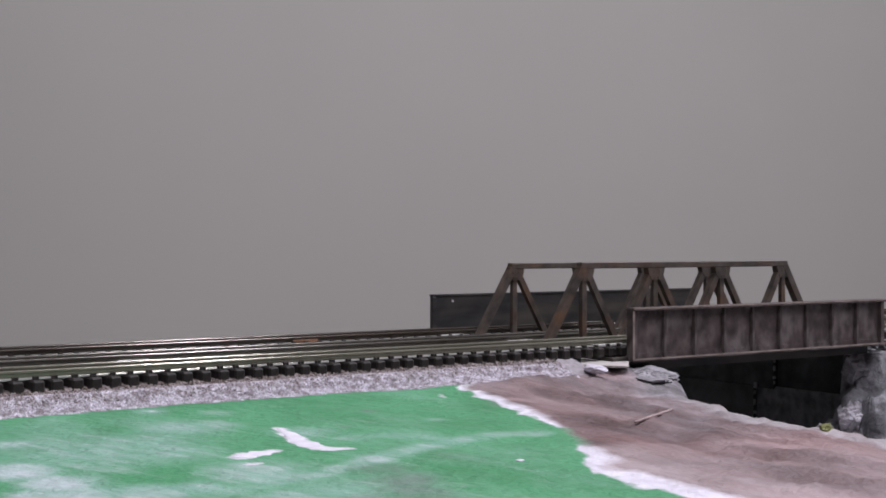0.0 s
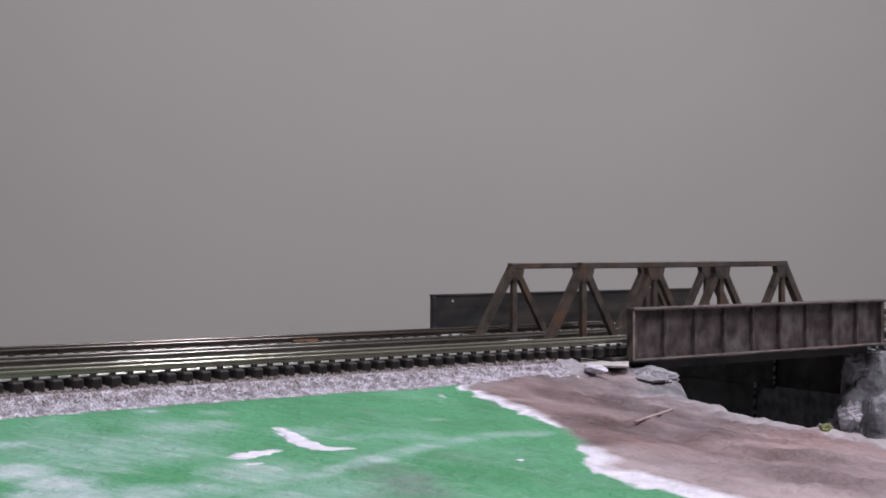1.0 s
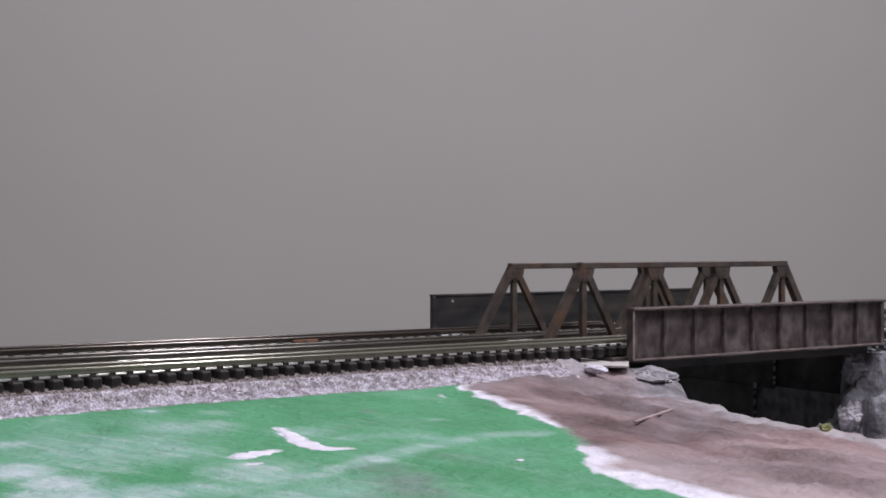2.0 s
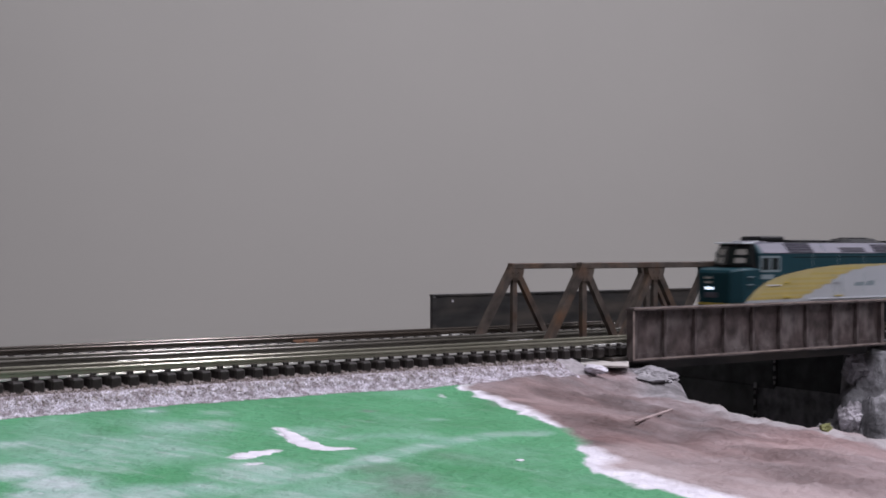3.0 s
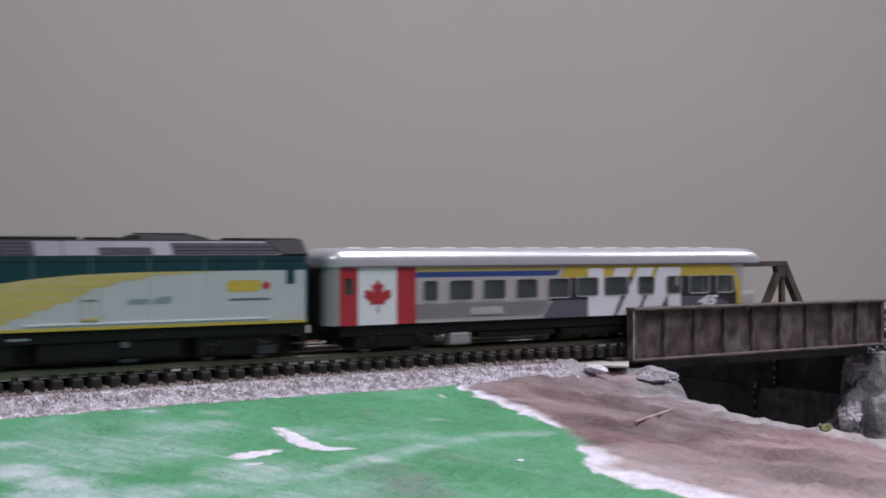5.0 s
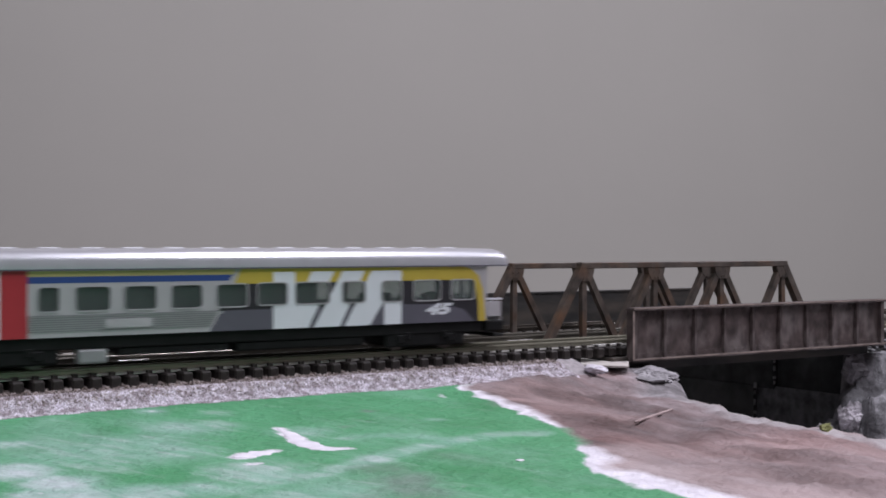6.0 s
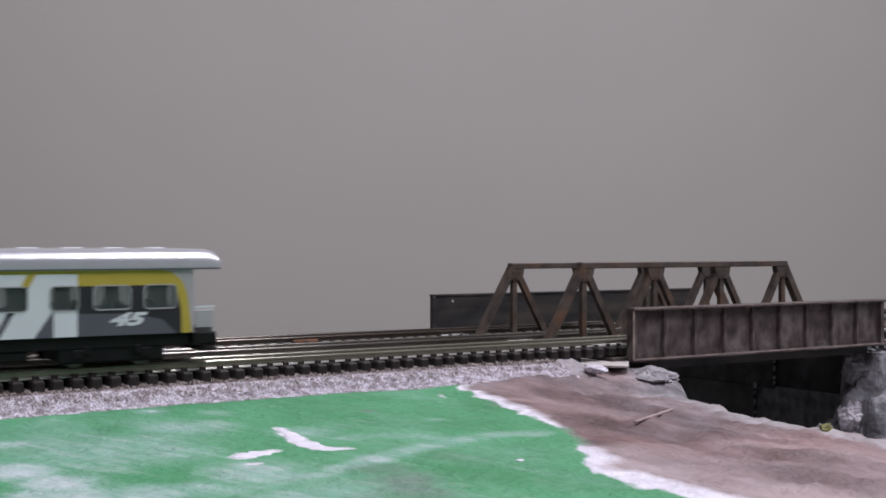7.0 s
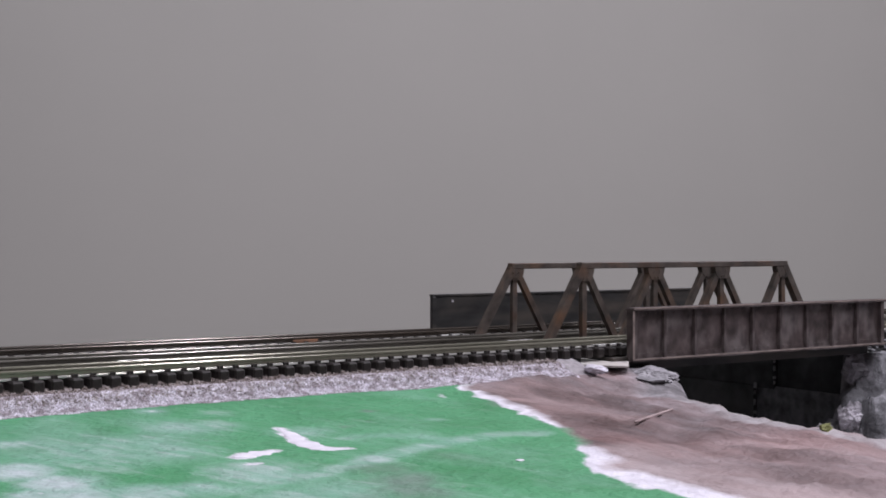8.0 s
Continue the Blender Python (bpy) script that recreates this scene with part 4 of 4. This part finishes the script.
    for s in (-1, 1):
        pane = []
        for d in (-0.14, 0.3):
            pane.append([(front(y, z) + d, s * y, z) for y, z in ((0.5, 20.8), (8.2, 20.8), (6.7, 26.4), (0.5, 26.6))])
        part("windscreen", loft(pane), GLASSDARK, t, "dark windscreen pane")
        for z0, z1 in ((21.4, 23.0), (24.0, 25.7)):
            sh = [[(front(y, z) + d, s * y, z) for y, z in ((2.4, z0), (6.0, z0), (5.6, z1), (2.4, z1))] for d in (-0.22, 0.0)]
            part("cab_glint", loft(sh), CARD, t, "pale cab interior behind the windscreen")
    # nose fittings
    part("upper_lamp_box", box(-3.7, -3.2, 0.0, 3.6, 14.9, 17.4, 0.1), TEAL, t)
    part("dim_lamp", box(-3.95, -3.75, 0.3, 3.3, 16.5, 17.1), CARD, t, "unlit lamp")
    part("dim_lamp", box(-3.95, -3.75, 0.3, 3.3, 15.1, 15.7), CARD, t, "unlit lamp")
    part("nose_lamp", box(-3.9, -3.3, 0.4, 3.2, 13.1, 13.9, 0.1), LAMPWHITE, t, "lit white nose lamp")
    part("nose_bar", box(-3.6, -3.3, -1.6, 3.6, 10.6, 12.2), MIDGREY, t, "grey lettering bar")
    for y in (-6.0, 3.2):
        for o in (-0.48, 0.48):
            part("headlight", tube((-3.9, y + o, 6.75), (-2.0, y + o, 6.75), 0.44, 14), LAMPWARM, t, "lit warm headlight")
    # frame, pilot, tank, trucks
    part("front_beam", loft([[(x, y * k, z) for y, z in ((-8.9, 5.3), (8.9, 5.3), (8.9, 8.3), (-8.9, 8.3))] for x, k in ((-3.3, 0.72), (0.3, 1.0))]), BLACK, t)
    part("underframe", box(0.2, 96.3, -8.9, 8.9, 5.6, 8.35, 0.25), BLACK, t, "black underframe")
    part("pilot", loft([[(x, y, z) for y, z in ((-w, 0.9), (w, 0.9), (w, 5.4), (-w, 5.4))] for x, w in ((-4.6, 6.6), (-2.0, 8.0), (0.8, 8.8), (3.2, 8.8))]), BLACK, t, "black pilot and snowplough")
    part("coupler", box(-8.0, -3.5, -1.0, 1.0, 3.2, 5.0, 0.3), BLACK, t)
    part("coupler", box(96, 101.3, -1.0, 1.0, 3.2, 5.0, 0.3), BLACK, t)
    part("fuel_tank", box(32.5, 65, -8.5, 8.5, 1.3, 6.2, 0.8, 2), BLACK, t, "black fuel tank")
    part("tank_plate", box(51, 52.6, -8.8, -8.4, 4.2, 5.4), MIDGREY, t)
    part("rear_pilot", box(94.5, 96.4, -8.4, 8.4, 1.4, 8.5, 0.3), BLACK, t)
    part("gear_frame", box(3, 94, -5.8, 5.8, 0.7, 5.8, 0.3), BLACK, t, "black drive housing between the wheels")
    bogie(t, 18, 9.5, (11.5, 24.5), 3.1)
    bogie(t, 79, 9.5, (72.5, 85.5), 3.1)
    for x in (3.2, 21.5, 93.6):
        for z in (3.2, 5.2):
            side_panel("step", [(x - 1.2, z), (x + 1.2, z), (x + 1.2, z + 0.4), (x - 1.2, z + 0.4)], CHAR, t, 8.6, "", 0.5)
    side_panel("air_tank", [(26.5, 6.5), (31, 6.5), (31, 7.0), (26.5, 7.0)], FRAMEPALE, t, 8.6, "pale air reservoir", 0.4)
    side_panel("brake_rigging", [(83.5, 1.3), (88, 1.3), (88, 3.2), (83.5, 3.2)], CHAR, t, 8.5, "dark brake rigging", 0.5)
    side_panel("brake_rigging", [(50.5, 0.9), (54.5, 0.9), (54.5, 1.6), (50.5, 1.6)], CHAR, t, 8.5, "dark brake rigging", 0.5)
    part("rear_door", box(96.3, 97.0, -3.5, 3.5, 9.5, 22.0, 0.2), TEAL, t, "teal end door")
    part("diaphragm", box(96.4, 99.4, -4.6, 4.6, 7.5, 22.5, 0.4), BLACK, t, "black gangway diaphragm")
    return t


loco = locomotive()


# ---- the coach: x runs from its front to its tail ----
WINDOWS = [(1.6, 4.0, 14.6, 18.6), (24.3, 28.7, 12.6, 17.7), (32.3, 39.7, 12.6, 17.7), (43.0, 50.2, 12.6, 17.7), (53.8, 60.9, 12.6, 17.7), (64.6, 72.1, 12.6, 17.7), (74.8, 82.3, 12.8, 17.8),
           (84.6, 93.6, 12.8, 17.8), (97.3, 103.5, 12.8, 17.8), (108.4, 114.1, 12.8, 17.8), (117.7, 125.7, 12.8, 17.8), (129.0, 136.2, 12.8, 17.8)]
COACH_END = 140.4


def wall_cells():
    """The rectangles of a coach side round its windows."""
    cells, x = [], 0.0
    for a, b, z0, z1 in WINDOWS:
        cells.append((x, a, 7.0, 21.6))
        cells.append((a, b, 7.0, z0))
        cells.append((a, b, z1, 21.6))
        x = b
    cells.append((x, COACH_END, 7.0, 21.6))
    return cells


CELLS = wall_cells()


def clip(poly, axis, value, keep_less):
    out = []
    for i, p in enumerate(poly):
        q = poly[(i + 1) % len(poly)]
        pin = (p[axis] <= value) == keep_less or p[axis] == value
        qin = (q[axis] <= value) == keep_less or q[axis] == value
        if pin:
            out.append(p)
        if pin != qin:
            u = (value - p[axis]) / (q[axis] - p[axis])
            out.append((p[0] + u * (q[0] - p[0]), p[1] + u * (q[1] - p[1])))
    return out


def tidy(poly):
    out = []
    for p in poly:
        if not out or math.hypot(p[0] - out[-1][0], p[1] - out[-1][1]) > 1e-4:
            out.append(p)
    while len(out) > 1 and math.hypot(out[0][0] - out[-1][0], out[0][1] - out[-1][1]) < 1e-4:
        out.pop()
    return out


def paint(name, polys, mat, parent, off, label="", thick=0.06):
    """Painted shapes on both coach sides, leaving the windows open."""
    for poly in polys:
        for x0, x1, z0, z1 in CELLS:
            p = poly
            for axis, v, less in ((0, x0, False), (0, x1, True), (1, z0, False), (1, z1, True)):
                p = clip(p, axis, v, less) if len(p) > 2 else []
            p = tidy(p)
            area = sum(p[i][0] * p[(i + 1) % len(p)][1] - p[(i + 1) % len(p)][0] * p[i][1] for i in range(len(p))) if len(p) > 2 else 0
            if abs(area) < 0.01:
                continue
            for side in (-1, 1):
                low = 9.3 + (off - 9.3) * 0.4
                ya, yb = sorted((side * low, side * (low + (thick if thick > 0.1 else 0.02))))
                part(name, prism_xz(p, ya, yb), mat, parent, label)


def pierced_wall(y0, y1):
    """One plate with the window openings cut through it."""
    xs = sorted({0.0, COACH_END, *(w[0] for w in WINDOWS), *(w[1] for w in WINDOWS)})
    zs = sorted({7.0, 21.6, *(w[2] for w in WINDOWS), *(w[3] for w in WINDOWS)})
    bm = bmesh.new()
    grid = {(i, k, f): bm.verts.new((x * MM, y * MM, z * MM)) for f, y in enumerate((y0, y1)) for i, x in enumerate(xs) for k, z in enumerate(zs)}

    def solid(i, k):
        if not (0 <= i < len(xs) - 1 and 0 <= k < len(zs) - 1):
            return False
        x, z = (xs[i] + xs[i + 1]) / 2, (zs[k] + zs[k + 1]) / 2
        return not any(a < x < b and c < z < d for a, b, c, d in WINDOWS)
    for i in range(len(xs) - 1):
        for k in range(len(zs) - 1):
            if not solid(i, k):
                continue
            for f in (0, 1):
                bm.faces.new([grid[q] for q in ((i, k, f), (i + 1, k, f), (i + 1, k + 1, f), (i, k + 1, f))])
            for di, dk, a, b in ((-1, 0, (i, k), (i, k + 1)), (1, 0, (i + 1, k), (i + 1, k + 1)), (0, -1, (i, k), (i + 1, k)), (0, 1, (i, k + 1), (i + 1, k + 1))):
                if not solid(i + di, k + dk):
                    bm.faces.new([grid[(*a, 0)], grid[(*b, 0)], grid[(*b, 1)], grid[(*a, 1)]])
    bmesh.ops.delete(bm, geom=[v for v in bm.verts if not v.link_faces], context="VERTS")
    bmesh.ops.recalc_face_normals(bm, faces=bm.faces)
    return bm


def window_frame(x0, x1, z0, z1, ya, yb):
    """A thin frame round a window, its opening with rounded corners."""
    bm = bmesh.new()
    outer, inner, rad = [], [], 0.85
    for cx, cz, a0 in ((x1 - rad, z1 - rad, 0), (x0 + rad, z1 - rad, 90), (x0 + rad, z0 + rad, 180), (x1 - rad, z0 + rad, 270)):
        for k in range(4):
            a = radians(a0 + 30 * k)
            c, s = math.cos(a), math.sin(a)
            inner.append((cx + rad * c, cz + rad * s))
            outer.append((cx + (rad + 0.26) * c, cz + (rad + 0.28) * s))
    loops = [[bm.verts.new((x * MM, y * MM, z * MM)) for x, z in pts] for y, pts in ((ya, outer), (yb, outer), (yb, inner), (ya, inner))]
    n = len(inner)
    for a, b in zip(loops, loops[1:] + loops[:1]):
        for i in range(n):
            bm.faces.new((a[i], a[(i + 1) % n], b[(i + 1) % n], b[i]))
    bmesh.ops.recalc_face_normals(bm, faces=bm.faces)
    return bm


LEAF = [(0, -5.2), (0.22, -5.2), (0.16, -2.6), (2.3, -2.9), (2.05, -2.05), (4.2, -0.3), (3.65, 0.1), (4.0, 1.5), (2.75, 1.25), (2.5, 1.8), (1.35, 0.55), (1.85, 3.35), (1.05, 2.9), (0, 4.7)]


def coach():
    t = thing("passenger_coach", "silver model passenger coach with red flag and yellow graphics", "railway coach")
    W = 9.3
    for s in (-1, 1):
        part("side_wall", pierced_wall(*sorted((s * (W - 0.7), s * W))), SILVER, t, "silver coach side with window openings")
    part("front_wall", box(-0.7, 0, -W + 0.8, W - 0.8, 7, 21.6), MIDGREY, t, "grey coach end wall")
    part("front_corner", loft([[(x, y, z) for y, z in ((-w, 7), (w, 7), (w, 21.6), (-w, 21.6))] for x, w in ((-2.2, 6.8), (-0.7, 8.9), (-0.05, 9.25))]), SILVER, t, "rounded silver coach end")
    part("diaphragm", box(-4.4, -2.2, -4.4, 4.4, 7, 21.0, 0.4), BLACK, t, "black gangway diaphragm")
    part("rear_wall", box(COACH_END - 0.6, COACH_END, -W + 0.75, W - 0.75, 7, 12.4), SILVER, t, "silver tail wall")
    part("rear_header", box(COACH_END - 0.6, COACH_END, -W + 0.75, W - 0.75, 18.2, 21.6), SILVER, t)
    for a, b in ((-8.5, -7.4), (-2.6, -1.9), (1.9, 2.6), (7.4, 8.5)):
        part("rear_pillar", box(COACH_END - 0.6, COACH_END, a, b, 12.4, 18.2), SILVER, t)
    for a, b in ((-7.4, -2.6), (-1.9, 1.9), (2.6, 7.4)):
        part("rear_window", box(COACH_END - 0.4, COACH_END - 0.2, a, b, 12.4, 18.2), PANE, t, "clear tail window")
    part("rear_door", box(COACH_END - 0.05, COACH_END + 0.25, -1.9, 1.9, 7.2, 12.4, 0.1), MIDGREY, t, "lower tail door panel")
    part("floor_pan", box(0, COACH_END, -W + 0.8, W - 0.8, 7.0, 8.2), BLACK, t)
    for i, (x0, x1, z0, z1) in enumerate(WINDOWS):
        for s in (-1, 1):
            ya, yb = sorted((s * (W - 0.45), s * (W - 0.2)))
            w = part("window", box(x0, x1, ya, yb, z0, z1), PANE, t, "tinted coach window")
            ya, yb = sorted((s * (W - 0.05), s * (W + 0.2)))
            if i == 0:
                continue
            part("window_frame", window_frame(x0, x1, z0, z1, ya, yb), SILVER, w, "bright rounded window frame")
    # inside: a partition down the first half, seats in the rear
    part("inner_partition", box(20, 94, -2.2, -1.6, 8.2, 21.4), PARTITION, t)
    for x in range(110, 138, 7):
        for y in (-6.2, 2.2):
            bm = box(x, x + 1.3, y, y + 4, 8.2, 14.4, 0.4)
            part("seat", bm, SEAT, t, "dark coach seat")
    # roof
    secs = []
    for x, k, dz in ((-3.2, 0.70, 2.4), (-2.2, 0.84, 1.2), (-0.8, 0.96, 0.35), (1.5, 1.0, 0), (139.5, 1.0, 0), (144.6, 0.995, 0.1), (146.2, 0.985, 0.6), (147.1, 0.97, 1.9)):
        ring = [(x, -9.75 * k, 21.5)]
        for i in range(17):
            a = math.pi * (1 - i / 16)
            c, s = math.cos(a), math.sin(a)
            y = 9.75 * math.copysign(abs(c) ** 0.5, c)
            z = 21.9 + (4.2 - dz) * s ** 0.62
            ring.append((x, y * k, z))
        ring.append((x, 9.75 * k, 21.5))
        secs.append(ring)
    roof = part("roof", loft(secs), ROOFSILVER, t, "glossy silver coach roof", smooth=True)
    for p in roof.data.polygons:
        p.use_smooth = len(p.vertices) == 4
    part("roof_gutter", box(0.5, 146.6, -9.85, -9.6, 21.3, 21.6), MIDGREY, roof)
    part("roof_gutter", box(0.5, 146.6, 9.6, 9.85, 21.3, 21.6), MIDGREY, roof)
    for i in range(14):
        x = 8 + i * 9.6
        part("roof_vent", box(x, x + 4.6, 1.2, 3.2, 25.8, 26.3, 0.12), WHITE, roof, "pale roof vent")
    # flag
    z0, z1 = 7.0, 21.4
    paint("flag_red", [[(0.1, z0), (5.3, z0), (5.3, z1), (0.1, z1)], [(16.4, z0), (22.1, z0), (22.1, z1), (16.4, z1)]], RED, t, W + 0.02, "red flag bars")
    paint("flag_white", [[(5.3, z0 - 0.6), (16.4, z0 - 0.6), (16.4, z1), (5.3, z1)]], WHITE, t, W + 0.02, "white flag field")
    leaf = [(x, z) for x, z in LEAF] + [(-x, z) for x, z in LEAF[::-1] if x > 0]
    side_panel("flag_leaf", [(10.9 + 0.98 * x, 14.4 + 0.85 * z) for x, z in leaf], RED, t, W + 0.1, "red maple leaf", 0.06)
    # stripes and fluting
    paint("ochre_stripe", [[(22.1, 20.0), (68.9, 20.0), (68.9, 21.2), (22.1, 21.2)]], OCHRE, t, W + 0.02, "dull yellow stripe")
    paint("blue_stripe", [[(22.1, 18.6), (67.5, 18.6), (68.6, 20.0), (22.1, 20.0)]], BLUE, t, W + 0.02, "blue stripe")
    for i in range(8):
        z = 8.2 + i * 0.48
        paint("flute", [[(22.3, z), (62.8 + i * 0.3, z), (62.8 + i * 0.3, z + 0.24), (22.3, z + 0.24)]], FLUTE, t, W + 0.02, "fluted lower side", 0.16)
    side_panel("vent_plate", [(38.5, 8.7), (49, 8.7), (49, 10.6), (38.5, 10.6)], SILVER, t, W + 0.5, "plain silver access plate", 0.2)
    # graphics
    paint("yellow_band", [[(68.9, 17.8), (70.5, 21.4), (132, 21.4), (135, 20.9), (137.6, 19.0), (139.0, 15.5), (140.0, 7.0), (137.6, 7.0), (137.4, 12.5), (136.4, 17.0), (134.8, 17.9)]], YELLOW, t, W + 0.03, "yellow graphic band")
    paint("charcoal_band", [[(66.0, 12.7), (68.0, 17.8), (134.8, 17.9), (136.4, 17.0), (137.4, 12.5), (137.6, 7.0), (120, 7.0), (120, 11.8), (64.8, 11.6)]], CHAR, t, W + 0.04, "charcoal graphic band")
    paint("slate_band", [[(62.8, 7.0), (65.0, 10.6), (66.5, 11.7), (116, 11.9), (126, 11.7), (133, 10.2), (136.4, 7.0)]], MIDGREY, t, W + 0.05, "slate grey graphic band")
    strokes = [
        [(78.7, 20.5), (84.3, 20.5), (84.9, 12.0), (84.9, 7), (78.7, 7)],
        [(84.9, 12.0), (88.8, 20.5), (95, 20.5), (88, 7), (84.9, 7)],
        [(97.3, 20.5), (103.5, 20.5), (96.5, 7), (89.4, 7)],
        [(105.4, 20.5), (114.1, 20.5), (114.1, 13), (109.1, 13), (104.9, 7), (97.8, 7)],
        [(109.0, 13.05), (114.1, 13.05), (114.1, 7), (109.0, 7)],
    ]
    paint("white_graphic", strokes, WHITE, t, W + 0.12, "large white slanted graphic shapes")
    # number on the tail
    cu = bpy.data.curves.new("number", "FONT")
    cu.body, cu.size, cu.extrude, cu.shear, cu.offset = "45", 4.8 * MM, 0.02 * MM, 0.35, 0.24 * MM
    num = new("number", cu)
    num.parent = t
    num.matrix_basis = pose(121.0 * MM, (-W - 0.09) * MM, 9.2 * MM, 90, 0, 0) @ Matrix.Diagonal((1.5, 0.78, 1, 1))
    cu.materials.append(WHITE)
    # below the floor
    part("underframe", box(1, COACH_END - 1, -8.6, 8.6, 4.2, 6.98, 0.2), BLACK, t, "black underframe")
    part("equipment_box", box(42, 68, -8.3, 8.3, 2.4, 4.3, 0.4), BLACK, t, "black equipment box")
    part("equipment_box", box(70, 104, -8.3, 8.3, 2.0, 4.3, 0.4), BLACK, t, "black equipment box")
    part("air_tank", box(33, 39.5, -8.6, -5, 0.9, 4.25, 0.6, 2), FLUTE, t, "pale grey air tank")
    bogie(t, 17, 11, (9.5, 24.5), 2.9)
    bogie(t, 122, 11, (114.5, 129.5), 2.9)
    part("coupler", box(-7.2, 4, -1.0, 1.0, 3.2, 5.0, 0.3), BLACK, t)
    part("tail_platform", box(COACH_END, 146.2, -8.8, 8.8, 4.2, 7.0, 0.3), BLACK, t, "black tail platform")
    gate = part("platform_gate", box(145.0, 145.5, -8.6, 8.6, 7.0, 8.0), SILVER, t, "silver tail platform gate")
    for s in (-1, 1):
        ya, yb = sorted((s * 8.4, s * 8.8))
        part("gate_panel", box(141.0, 145.4, ya, yb, 8.0, 12.0, 0.1), SILVER, gate)
        part("gate_rail", box(140.8, 145.6, ya, yb, 12.4, 12.9), WHITE, gate)
    part("tail_coupler", box(146, 149.5, -1, 1, 3.2, 5, 0.3), BLACK, t)
    part("tail_step", box(143, 146.5, -8.6, 8.6, 2.6, 3.4, 0.2), BLACK, t)
    return t


car = coach()


# ---- movement: both run left along the near track, slowing down ----
RUN = [(0.0, 697.0), (1.0, 559.0), (2.0, 420.0), (2.8, 308.0), (3.0, 280.5), (3.5, 214.0), (4.0, 149.2), (4.2, 122.8), (4.5, 87.1), (4.7, 65.2), (5.25, 9.5), (5.8, -42.9), (6.0, -61.1), (6.5, -101.5), (7.0, -142.6), (7.2, -154.8), (7.5, -175.2), (8.0, -213.0)]


def motions():
    walk(loco, [(t, pose(x * MM, 0, 0)) for t, x in RUN])
    walk(car, [(t, pose((x + 104.8) * MM, 0, 0)) for t, x in RUN])


motions()
